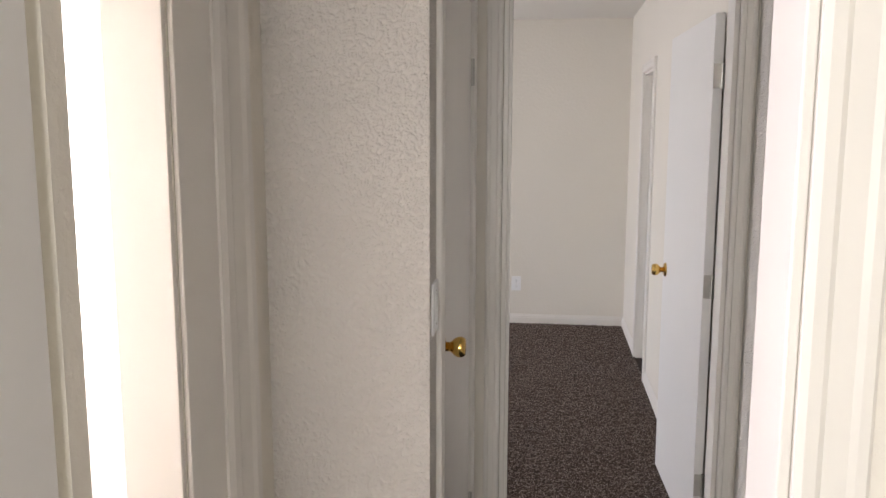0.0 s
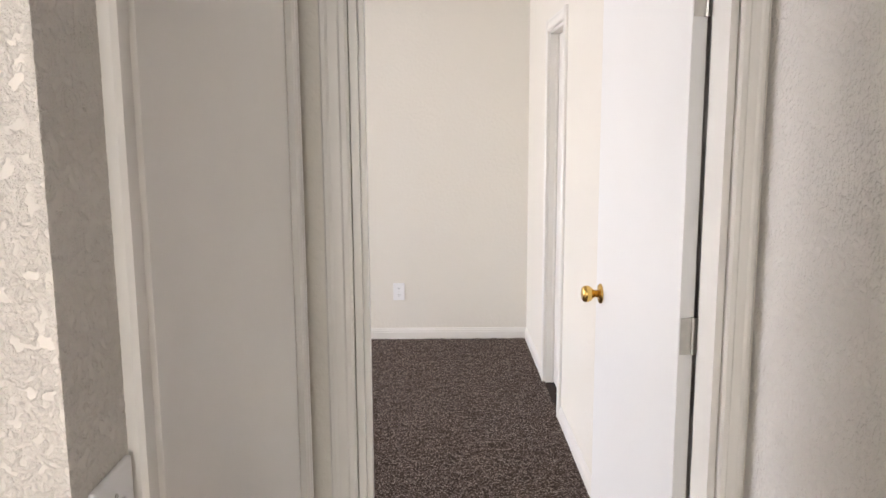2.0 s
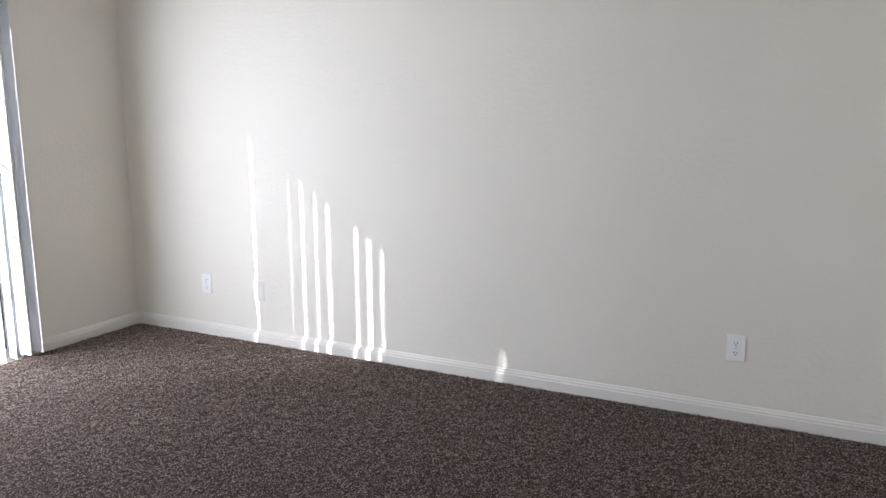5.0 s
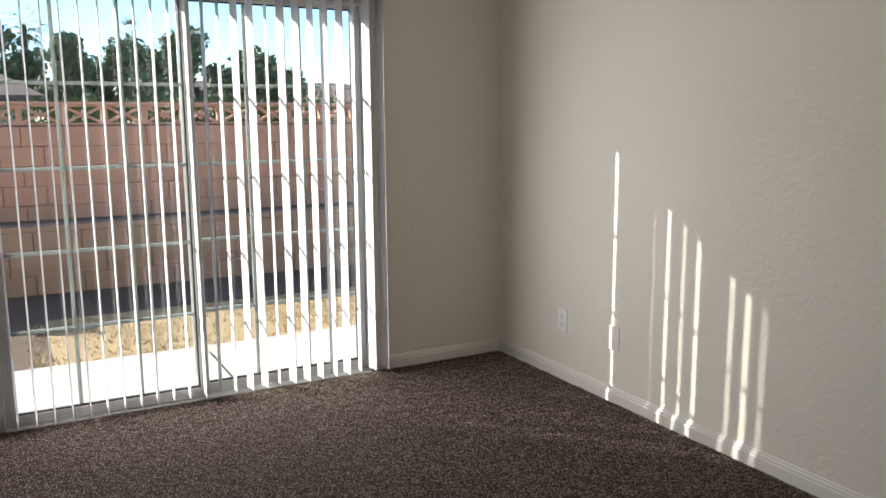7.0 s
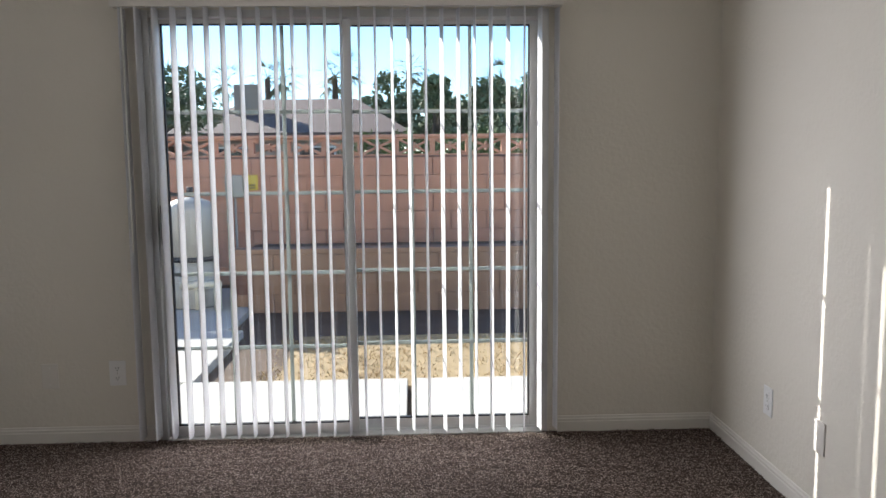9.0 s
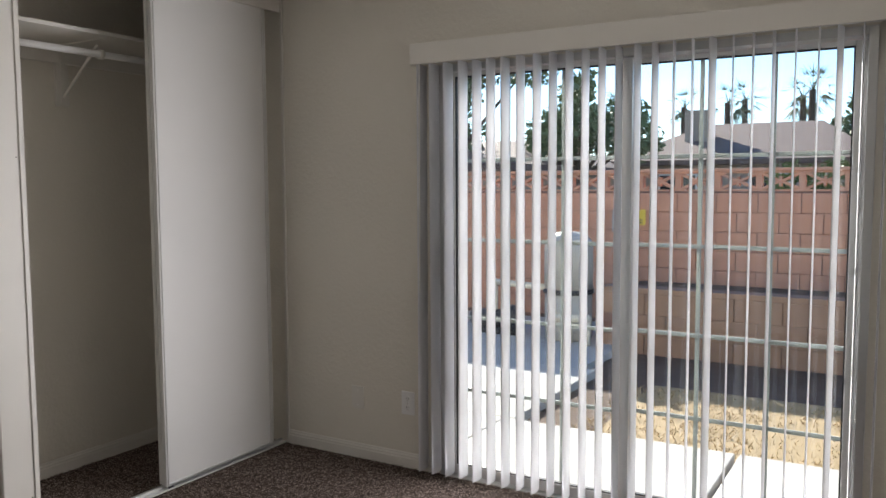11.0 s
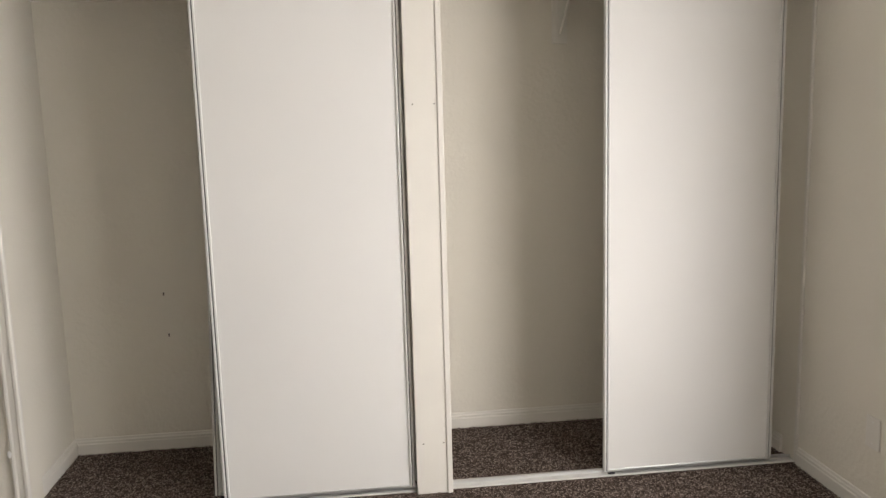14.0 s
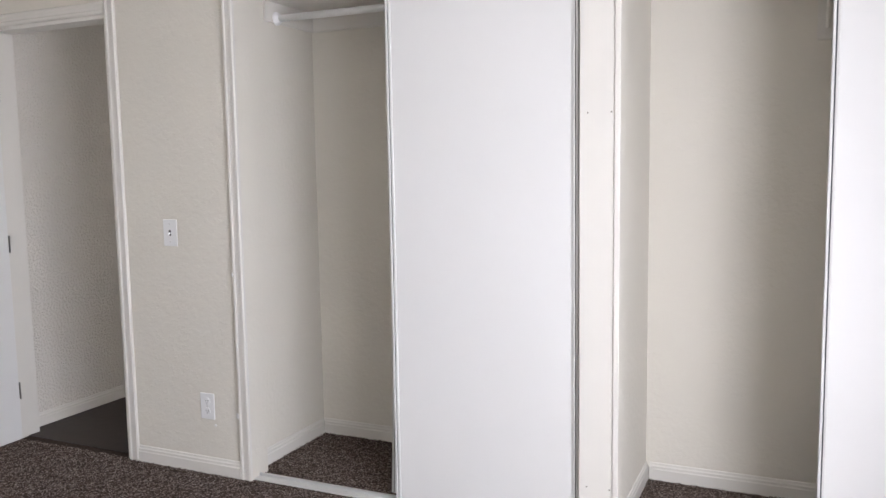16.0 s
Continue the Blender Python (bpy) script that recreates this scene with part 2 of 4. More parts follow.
EY0, EY1, EZ = -1.546, -0.973, 2.04      # closet door in the east wall
b = bmesh.new()
bm_box(b, EX, EX + WT, EY1, 0, -0.08, CZ)
bm_box(b, EX, EX + WT, SY, EY0, -0.08, CZ)
bm_box(b, EX, EX + WT, EY0, EY1, EZ, CZ)
structure("wall_east", b, WALL, "cream painted east wall with a narrow doorway")

C0, C1, C2, C3, CH = 0.0, 1.54, 1.675, 3.203, 2.47   # closet openings
b = bmesh.new()
bm_box(b, C1, C2, SY - WT, SY, -0.08, CZ)
bm_box(b, C3, DX0, SY - WT, SY, -0.08, CZ)
bm_box(b, DX1, HX1 + WT, SY - WT, SY, -0.08, CZ)
bm_box(b, C0, C1, SY - WT, SY, CH, CZ)
bm_box(b, C2, C3, SY - WT, SY, CH, CZ)
bm_box(b, DX0, DX1, SY - WT, SY, DZ, CZ)
structure("wall_south", b, WALL, "cream painted closet wall with doorway and closet openings")
structure("wall_closet_back", box(0, CX + WT, BACK - WT, BACK, -0.08, CZ), WALL, "cream painted back wall of the closets")
structure("wall_closet_divider", box(C1 + 0.016, C2 - 0.004, BACK, SY - WT, -0.08, CZ), WALL, "cream painted partition between two closets")
structure("wall_closet_side", box(CX, CX + WT, BACK, SY - WT, -0.08, CZ), WALL, "cream painted side wall of the closet")

# hall shell
HD0, HD1, HDZ = -4.83, -4.03, 2.05     # linen closet door in the hall's west wall
b = bmesh.new()
bm_box(b, HX0 - WT, HX0, -5.0, HD0, -0.08, CZ)
bm_box(b, HX0 - WT, HX0, HD1, SY - WT, -0.08, CZ)
bm_box(b, HX0 - WT, HX0, HD0, HD1, HDZ, CZ)
structure("wall_hall_west", b, HALLWALL, "cream textured hall wall beside the linen closet door")
structure("wall_hall_corner", box(3.455, HX0 - WT, -5.0, -4.88, -0.08, CZ), HALLWALL, "cream hand-trowelled textured hall wall")
structure("wall_linen_closet", box(CX + WT, 3.4 + WT, -4.88, BACK - WT, -0.08, CZ), WALL, "plain painted wall inside the linen closet")
b = bmesh.new()
bm_box(b, 3.455 - WT, 3.455, -5.46, -4.88, -0.08, CZ)
bm_box(b, 3.455 - WT, 3.455, -5.92, -5.90, -0.08, CZ)
bm_box(b, 3.455 - WT, 3.455, -5.90, -5.46, 2.04, CZ)
structure("wall_hall_side", b, WALL, "cream painted hall wall around the side room doorway")
structure("wall_hall_east", box(HX1, HX1 + WT, -5.84, SY - WT, -0.08, CZ), HALLWALL, "cream painted hall wall")
b = bmesh.new()
bm_box(b, 2.2, 3.555, -5.96, -5.92, -0.08, CZ)
bm_box(b, 4.365, 6.3, -5.96, -5.84, -0.08, CZ)
bm_box(b, 3.555, 4.365, -5.96, -5.84, 2.2, CZ)
structure("wall_hall_opening", b, WALL, "cream painted wall around the cased hall opening")
# room walls behind the hall, with openings made for the two added lamps
b = bmesh.new()
bm_box(b, 2.2, 2.3, -9.6, -5.70, -0.08, CZ)
bm_box(b, 2.2, 2.3, -4.80, -4.587, -0.08, CZ)
bm_box(b, 2.2, 2.3, -5.70, -4.80, -0.08, 0.95)
bm_box(b, 2.2, 2.3, -5.70, -4.80, 2.05, CZ)
bm_box(b, 6.2, 6.3, -9.6, -5.96, -0.08, CZ)
bm_box(b, 2.3, 2.4, -9.6, -9.5, -0.08, CZ)
bm_box(b, 4.6, 6.2, -9.6, -9.5, -0.08, CZ)
bm_box(b, 2.4, 4.6, -9.6, -9.5, -0.08, 0.8)
bm_box(b, 2.4, 4.6, -9.6, -9.5, 2.2, CZ)
# unseen outdoor walls, added to keep the sun out of both openings
bm_box(b, -1.0, 6.3, -10.9, -10.7, -0.3, 3.4)
bm_box(b, 1.0, 1.2, -9.0, -4.7, -0.3, 3.4)
structure("wall_living_room_and_sun_blocks", b, WALL, "plain cream walls behind the hall, plus unseen walls added outside to block the sun")

# ---------------------------------------------------------------- mouldings
BASE = [(0, 0), (0.013, 0), (0.013, 0.050), (0.010, 0.055), (0.010, 0.064), (0.006, 0.069), (0.004, 0.078), (0, 0.080)]


def baseboard(a, b2, out, z=0.0):
    bm = bm_strip(bmesh.new(), BASE, (*a, z), (*b2, z), (*out, 0))
    return tagged(link("baseboard", bm, TRIM), "cream painted moulded wooden baseboard along the wall", "baseboard", kind="structure")


baseboard((0.0, 0), (EX, 0), (0, -1))
baseboard((0, SL1 + 0.05), (0, 0), (1, 0))
baseboard((0, SY + 0.016), (0, SL0 - 0.03), (1, 0))
baseboard((EX, EY1 + 0.06), (EX, 0), (-1, 0))
baseboard((EX, SY), (EX, EY0 - 0.06), (-1, 0))
baseboard((C3 + 0.06, SY), (DX0 - 0.062, SY), (0, 1))
baseboard((0, BACK), (C1, BACK), (0, 1))
baseboard((C2, BACK), (CX, BACK), (0, 1))
baseboard((CX, BACK), (CX, SY - WT), (-1, 0))
baseboard((C2 - 0.004, BACK), (C2 - 0.004, SY - WT), (1, 0))
baseboard((C1 + 0.016, BACK), (C1 + 0.016, SY - WT), (-1, 0))
baseboard((0, BACK), (0, SY - WT), (1, 0))
baseboard((HX1, -5.84), (HX1, SY - WT), (-1, 0))
baseboard((3.465, -5.0), (HX0, -5.0), (0, -1), -0.006)

CASE = [(0, 0), (0.011, 0), (0.016, 0.006), (0.016, 0.016), (0.012, 0.021), (0.012, 0.040), (0.015, 0.046), (0.015, 0.054), (0.010, 0.058), (0, 0.058)]


def casing_piece(bm, a, b2, out, side):
    """One length of casing; side is the way from the opening's edge outwards."""
    a, b2, out, side = Vector(a), Vector(b2), Vector(out), Vector(side)
    ends = [[bm.verts.new(p + out * o + side * u) for o, u in CASE] for p in (a, b2)]
    n = len(CASE)
    for k in range(n):
        bm.faces.new((ends[0][k], ends[0][(k + 1) % n], ends[1][(k + 1) % n], ends[1][k]))
    bm.faces.new(ends[0])
    bm.faces.new(list(reversed(ends[1])))


def casing(axis, at, lo, hi, top, out, label, head=True, z=0.0):
    """Door casing on a wall plane: axis 'x' means that the wall runs along x at y = at."""
    def p(u, zz):
        return (u, at, zz) if axis == 'x' else (at, u, zz)
    ov = (0, out, 0) if axis == 'x' else (out, 0, 0)
    sv = (1, 0, 0) if axis == 'x' else (0, 1, 0)
    neg = tuple(-c for c in sv)
    bm = bmesh.new()
    casing_piece(bm, p(lo, z), p(lo, top + 0.058 if head else top), ov, neg)
    casing_piece(bm, p(hi, z), p(hi, top + 0.058 if head else top), ov, sv)
    if head:
        casing_piece(bm, p(lo + 0.001, top), p(hi - 0.001, top), ov, (0, 0, 1))
    return tagged(link("trim", bm, TRIM), label, "door casing", kind="structure")


def jamb(axis, lo, hi, d0, d1, top, label):
    """Flat lining of a doorway between depths d0 and d1 of the wall."""
    t = 0.016
    bm = bmesh.new()
    for u0, u1 in ((lo - t + 0.018, lo + 0.018), (hi - 0.018, hi + t - 0.018)):
        bm_box(bm, *((u0, u1, d0, d1) if axis == 'x' else (d0, d1, u0, u1)), 0, top - 0.001)
    bm_box(bm, *((lo + 0.018, hi - 0.018, d0, d1) if axis == 'x' else (d0, d1, lo + 0.018, hi - 0.018)), top - 0.018, top - 0.001)
    return tagged(link("trim", bm, TRIM), label, "door jamb", kind="structure")


casing('x', SY, DX0, DX1, DZ, 1, "cream moulded casing around the bedroom doorway")
casing('x', SY - WT, DX0, DX1, DZ, -1, "cream moulded casing around the bedroom doorway")
jamb('x', DX0, DX1, SY - WT + 0.001, SY - 0.001, DZ, "cream painted jamb of the bedroom doorway")
tagged(link("trim", box(DX0 + 0.018, DX0 + 0.030, SY - 0.085, SY - 0.045, 0, DZ - 0.02, 0.002), TRIM), "cream painted door stop strip", "door stop", kind="structure")
casing('y', EX, EY0, EY1, EZ, -1, "cream moulded casing around a narrow door")
jamb('y', EY0, EY1, EX + 0.001, EX + WT - 0.001, EZ, "cream painted jamb of a narrow doorway")
casing('y', HX0, HD0, HD1, HDZ, 1, "cream moulded casing around the linen closet door")

# closet casings and bypass track
casing_bm = bmesh.new()
casing_piece(casing_bm, (C3, SY, 0), (C3, SY, CZ), (0, 1, 0), (1, 0, 0))
tagged(link("trim", casing_bm, TRIM), "cream moulded casing up the edge of the closet", "trim", kind="structure")
corner_strip = link("trim", box(0.0, 0.012, SY - 0.004, SY + 0.014, 0, CZ - 0.002, 0.004), TRIM)
corner_strip.matrix_basis = Matrix.Translation((0, SY, 0)) @ pose(0, 0, 0, -0.25, 0, 0) @ Matrix.Translation((0, -SY, 0))
tagged(corner_strip, "thin cream painted strip where the wall meets the closet", "trim", kind="structure")
tagged(link("trim", box(C1 - 0.004, C2 + 0.006, SY, SY + 0.018, 0.0, CZ - 0.002, 0.004), TRIM), "cream painted flat board between two closets", "trim", kind="structure")
tagged(link("trim", box(C1 - 0.008, C1 + 0.014, SY + 0.018, SY + 0.024, 0.0, CZ - 0.002, 0.003), TRIM), "thin cream edge strip of the closet board", "trim", kind="structure")
for u0, u1 in ((C0, C1), (C2, C3)):
    tagged(link("trim", box(u0 + 0.014, u1 - 0.002, SY - 0.012, SY + 0.012, CH - 0.035, CZ - 0.002, 0.003), TRIM), "cream painted fascia over the closet doors", "trim", kind="structure")
    tr = thing("closet_door_track", (u0, SY - 0.05, 0), "white metal floor track for the sliding closet doors", "door track", "closet door tracks")
    part("plate", box(u0 + 0.002, u1 - 0.002, SY - 0.085, SY - 0.008, 0.0, 0.008, 0.002), ALUWHITE, tr)
    part("rib", box(u0 + 0.004, u1 - 0.004, SY - 0.052, SY - 0.044, 0.008, 0.02), ALU, tr)


# ---------------------------------------------------------------- doors and hardware
def knob(parent, at, way, label="polished brass door knob"):
    """A round passage knob whose axis points along way."""
    m = Matrix.Translation(at) @ Vector(way).to_track_quat("Z", "Y").to_matrix().to_4x4()
    k = part("door_knob", bm_lathe(bmesh.new(), [(0.012, 0.004), (0.0125, 0.022), (0.016, 0.027), (0.023, 0.034), (0.027, 0.043), (0.0275, 0.050), (0.025, 0.058), (0.021, 0.062), (0.010, 0.0635), (0.004, 0.062)], m), BRASS, parent, label, True)
    part("rose", bm_lathe(bmesh.new(), [(0.033, 0.0), (0.033, 0.003), (0.029, 0.007), (0.02, 0.009), (0.0135, 0.010)], m), BRASS, k, "", True)


def hinge(parent, at, axis):
    bm = bmesh.new()
    x, y, z = at
    bm_cyl(bm, (x, y, z - 0.045), (x, y, z + 0.045), 0.006, seg=10)
    if axis == 'x':
        bm_box(bm, x - 0.03, x + 0.03, y - 0.0025, y - 0.001, z - 0.044, z + 0.044)
    else:
        bm_box(bm, x - 0.0025, x - 0.001, y - 0.03, y + 0.03, z - 0.044, z + 0.044)
    part("hinge", bm, STEEL, parent, "painted metal butt hinge")


# bedroom door, open into the room
LX, LY = 4.725, SY + 0.022
leaf = thing("door_1", (LX, LY, 0.012), "white flush bedroom door standing open", "door", kind="structure")
part("door_leaf", box(LX - 0.035, LX, LY, LY + 0.80, 0.012, 2.042, 0.002), DOORM, leaf)
knob(leaf, (LX - 0.035, LY + 0.735, 0.99), (-1, 0, 0))
knob(leaf, (LX, LY + 0.735, 0.99), (1, 0, 0))
for z in (0.27, 1.05, 1.82):
    hinge(leaf, (LX - 0.005, LY - 0.008, z), 'x')
leaf.matrix_basis = pose(LX, LY, 0.012, 0, 0, 2.4)
# strike plate in the west jamb
strike = thing("strike_plate", (DX0 + 0.019, SY - 0.03, 0.99), "small brass strike plate in the door jamb", "strike plate")
part("plate", box(DX0 + 0.0182, DX0 + 0.0198, SY - 0.043, SY - 0.008, 0.96, 1.02, 0.0005), BRASS, strike)
part("latch_hole", box(DX0 + 0.0199, DX0 + 0.0204, SY - 0.034, SY - 0.018, 0.977, 1.003), SLOT, strike)

# narrow door in the east wall
d = thing("door_2", (EX + 0.05, EY0, 0.01), "cream flush narrow closet door, closed", "door", kind="structure")
part("door_leaf", box(EX + 0.05, EX + 0.085, EY0 + 0.02, EY1 - 0.02, 0.012, EZ - 0.021, 0.002), TRIM, d)
part("door_stop", box(EX + 0.036, EX + 0.049, EY1 - 0.032, EY1 - 0.0185, 0.012, EZ - 0.022, 0.002), TRIM, d)

# linen closet door in the hall
d = thing("door_3", (HX0 - 0.03, HD0, 0.01), "cream flush linen closet door with brass knob, closed", "door", kind="structure")
part("door_leaf", box(HX0 - 0.036, HX0 - 0.001, HD0 + 0.003, HD1 - 0.003, 0.012, HDZ - 0.004, 0.002), TRIM, d)
knob(d, (HX0 - 0.001, HD0 + 0.055, 1.06), (1, 0, 0))
for z in (0.27, 1.82):
    hinge(d, (HX0 + 0.006, HD1 - 0.001, z), 'y')

# white door standing open beside the hall opening, and the lining of the side room's doorway
d = thing("door_4", (3.53, -5.97, 0.012), "white flush door standing open beside the hall opening", "door", kind="structure")
part("door_leaf", box(3.52, 3.555, -6.74, -5.985, 0.012, 2.04, 0.002), DOORM, d)
tagged(link("trim", box(3.455, 3.465, -5.458, -5.30, -0.004, 2.10, 0.003), TRIM), "cream flat door lining board in the hall", "door jamb", kind="structure")
tagged(link("trim", box(3.341, 3.454, -5.476, -5.461, -0.004, 2.04, 0.002), TRIM), "cream painted jamb of the side room doorway", "door jamb", kind="structure")
b = bmesh.new()
casing_piece(b, (3.455, -5.30, -0.004), (3.455, -5.30, 2.16), (1.3, 0, 0), (0, 3.2, 0))
tagged(link("trim", b, TRIM), "cream moulded door casing in the hall", "door casing", kind="structure")
# cased opening behind the first steps
b = bmesh.new()
bm_box(b, 4.352, 4.365, -5.962, -5.838, -0.004, 2.19, 0.003)
casing_piece(b, (4.365, -5.96, -0.004), (4.365, -5.96, 2.26), (0, -1, 0), (1.3, 0, 0))
casing_piece(b, (4.365, -5.84, -0.004), (4.365, -5.84, 2.26), (0, 1, 0), (1.0, 0, 0))
tagged(link("trim", b, TRIM), "cream moulded casing of the hall opening", "door casing", kind="structure")

# ---------------------------------------------------------------- closet doors


def bypass_door(x0, x1, yc, tilt, label):
    d = thing("closet_door", ((x0 + x1) / 2, yc, 0.02), label, "closet door", "sliding closet doors")
    z1 = CH - 0.012
    part("panel", box(x0 + 0.012, x1 - 0.012, yc - 0.006, yc + 0.006, 0.03, z1 - 0.01), PANEL, d)
    for a in (x0, x1 - 0.022):
        bm = bmesh.new()
        bm_box(bm, a, a + 0.009, yc - 0.012, yc + 0.013, 0.022, z1, 0.002)
        bm_box(bm, a + 0.013, a + 0.022, yc - 0.012, yc + 0.013, 0.022, z1, 0.002)
        bm_box(bm, a + 0.009, a + 0.013, yc - 0.010, yc + 0.007, 0.022, z1)
        part("edge_frame", bm, ALUWHITE, d, "white metal edge channel")
        part("groove", box(a + 0.0092, a + 0.0128, yc + 0.007, yc + 0.008, 0.024, z1 - 0.002), DARKMETAL, d, "dark groove of the channel")
    part("bottom_rail", box(x0 + 0.022, x1 - 0.022, yc - 0.009, yc + 0.010, 0.020, 0.034, 0.002), ALU, d, "metal bottom rail")
    part("top_rail", box(x0 + 0.022, x1 - 0.022, yc - 0.009, yc + 0.010, z1 - 0.02, z1, 0.002), ALUWHITE, d)
    part("bottom_guide", box(x1 - 0.05, x1 - 0.02, yc - 0.004, yc + 0.004, 0.006, 0.022), DARKMETAL, d, "dark floor guide")
    d.matrix_basis = d.matrix_basis @ pose(0, 0, 0, 0, tilt, 0)
    return d


bypass_door(C2 + 0.012, 2.467, SY - 0.018, 0.1, "white sliding closet door, half open")
bypass_door(C2 + 0.10, 2.512, SY - 0.062, -1.9, "white sliding closet door, behind another, slightly crooked")
bypass_door(0.115, 0.872, SY - 0.018, 0.0, "white sliding closet door with white metal edges")
bypass_door(0.09, 0.858, SY - 0.062, 0.0, "white sliding closet door behind the front one")

# ---------------------------------------------------------------- closet shelves, rods, brackets
SHZ = 2.2


def closet_shelf(x0, x1, brackets):
    s = thing("closet_shelf", ((x0 + x1) / 2, BACK, SHZ), "cream painted closet shelf on wall cleats", "shelf", "closet shelves")
    part("board", box(x0 + 0.001, x1 - 0.001, BACK + 0.001, BACK + 0.42, SHZ, SHZ + 0.019, 0.003), TRIM, s)
    part("back_cleat", box(x0 + 0.02, x1 - 0.02, BACK + 0.001, BACK + 0.019, SHZ - 0.095, SHZ - 0.001, 0.002), TRIM, s)
    for a in (x0, x1 - 0.018):
        part("side_cleat", box(a + 0.001, a + 0.017, BACK + 0.001, BACK + 0.41, SHZ - 0.095, SHZ - 0.001, 0.002), TRIM, s)
    for bx in brackets:
        br = thing("shelf_bracket", (bx, BACK, SHZ - 0.2), "cream painted metal shelf bracket on a wooden block", "shelf bracket", "closet brackets")
        part("block", box(bx - 0.036, bx + 0.036, BACK + 0.001, BACK + 0.019, SHZ - 0.31, SHZ - 0.096, 0.002), TRIM, br)
        part("upright", box(bx - 0.012, bx + 0.012, BACK + 0.019, BACK + 0.023, SHZ - 0.29, SHZ - 0.002), TRIM, br)
        part("arm", box(bx - 0.012, bx + 0.012, BACK + 0.023, BACK + 0.33, SHZ - 0.006, SHZ - 0.001), TRIM, br)
        bm = bmesh.new()
        bm_cyl(bm, (bx, BACK + 0.023, SHZ - 0.265), (bx, BACK + 0.30, SHZ - 0.03), 0.007, seg=8)
        part("brace", bm, TRIM, br)
        bm = bmesh.new()
        bm_cyl(bm, (bx - 0.01, BACK + 0.325, SHZ - 0.075), (bx + 0.01, BACK + 0.325, SHZ - 0.075), 0.024, seg=14)
        part("rod_hook", bm, TRIM, br, "", True)
    r = thing("closet_rod", ((x0 + x1) / 2, BACK + 0.325, SHZ - 0.075), "white painted round clothes rod under the shelf", "closet rod", "closet rods")
    bm = bmesh.new()
    bm_cyl(bm, (x0 + 0.03, BACK + 0.325, SHZ - 0.075), (x1 - 0.03, BACK + 0.325, SHZ - 0.075), 0.0165, seg=20)
    part("rod", bm, PLASTIC, r, "", True)
    for a, w in ((x0 + 0.017, 1), (x1 - 0.017, -1)):
        m = Matrix.Translation((a, BACK + 0.325, SHZ - 0.075)) @ Vector((w, 0, 0)).to_track_quat("Z", "Y").to_matrix().to_4x4()
        part("socket", bm_lathe(bmesh.new(), [(0.032, 0.0), (0.032, 0.004), (0.022, 0.008), (0.021, 0.022)], m), PLASTIC, r, "white round rod socket", True)


closet_shelf(0.0, C1 + 0.004, (0.875,))
closet_shelf(C2 - 0.004, CX, (2.45,))


# old nail holes in the closet
for nx, nz in ((2.80, 0.77), (2.79, 0.57)):
    hole = thing("nail_hole", (nx, BACK, nz), "small dark nail hole in the closet wall", "nail hole", "closet nail holes")
    part("hole", bm_cyl(bmesh.new(), (nx, BACK - 0.002, nz), (nx, BACK + 0.0012, nz), 0.0035, seg=8), SLOT, hole)
    part("paint_chip", box(nx - 0.002, nx + 0.003, BACK, BACK + 0.001, nz - 0.012, nz - 0.003), BARK, hole)

# chipped paint and filled nail heads beside the closets
for nx, ny, nz, w, h in ((3.405, SY, 0.235, 0.006, 0.012), (3.262, SY + 0.0155, 0.30, 0.008, 0.03), (3.258, SY + 0.0155, 0.95, 0.005, 0.02)):
    chip = thing("paint_chip", (nx, ny, nz), "small raised chip in the cream paint beside the closet", "paint chip", "paint chips")
    part("flake", bm_lathe(bmesh.new(), [(w, 0.0), (w * 0.9, 0.0015), (w * 0.4, 0.0025)], Matrix.Translation((nx, ny, nz)) @ Vector((0, 1, 0)).to_track_quat("Z", "Y").to_matrix().to_4x4() @ Matrix.Diagonal((1, h / w / 2, 1, 1)), 10), PLASTIC, chip)
for nx, nz in ((1.565, 0.22), (1.65, 0.22), (1.565, 1.6), (1.65, 1.6)):
    nail = thing("nail", (nx, SY + 0.018, nz), "small dark nail head in the board between closets", "nail", "board nails")
    part("head", bm_cyl(bmesh.new(), (nx, SY + 0.016, nz), (nx, SY + 0.0188, nz), 0.0028, seg=10), BARK, nail)

# ---------------------------------------------------------------- plates
def plate_base(name, m, label, category, group, w=0.08, h=0.124, material=PLASTIC):
    t = new(name)
    t.matrix_basis = m
    tagged(t, label, category, group)
    bm = box(-w / 2, w / 2, 0.0, 0.006, -h / 2, h / 2, 0.0025)
    pl = part("plate", bm, material, t)
    pl.matrix_parent_inverse = Matrix.Identity(4)
    return t


def sub(name, bm, material, t, label=""):
    ob = part(name, bm, material, t, label)
    ob.matrix_parent_inverse = Matrix.Identity(4)
    return ob


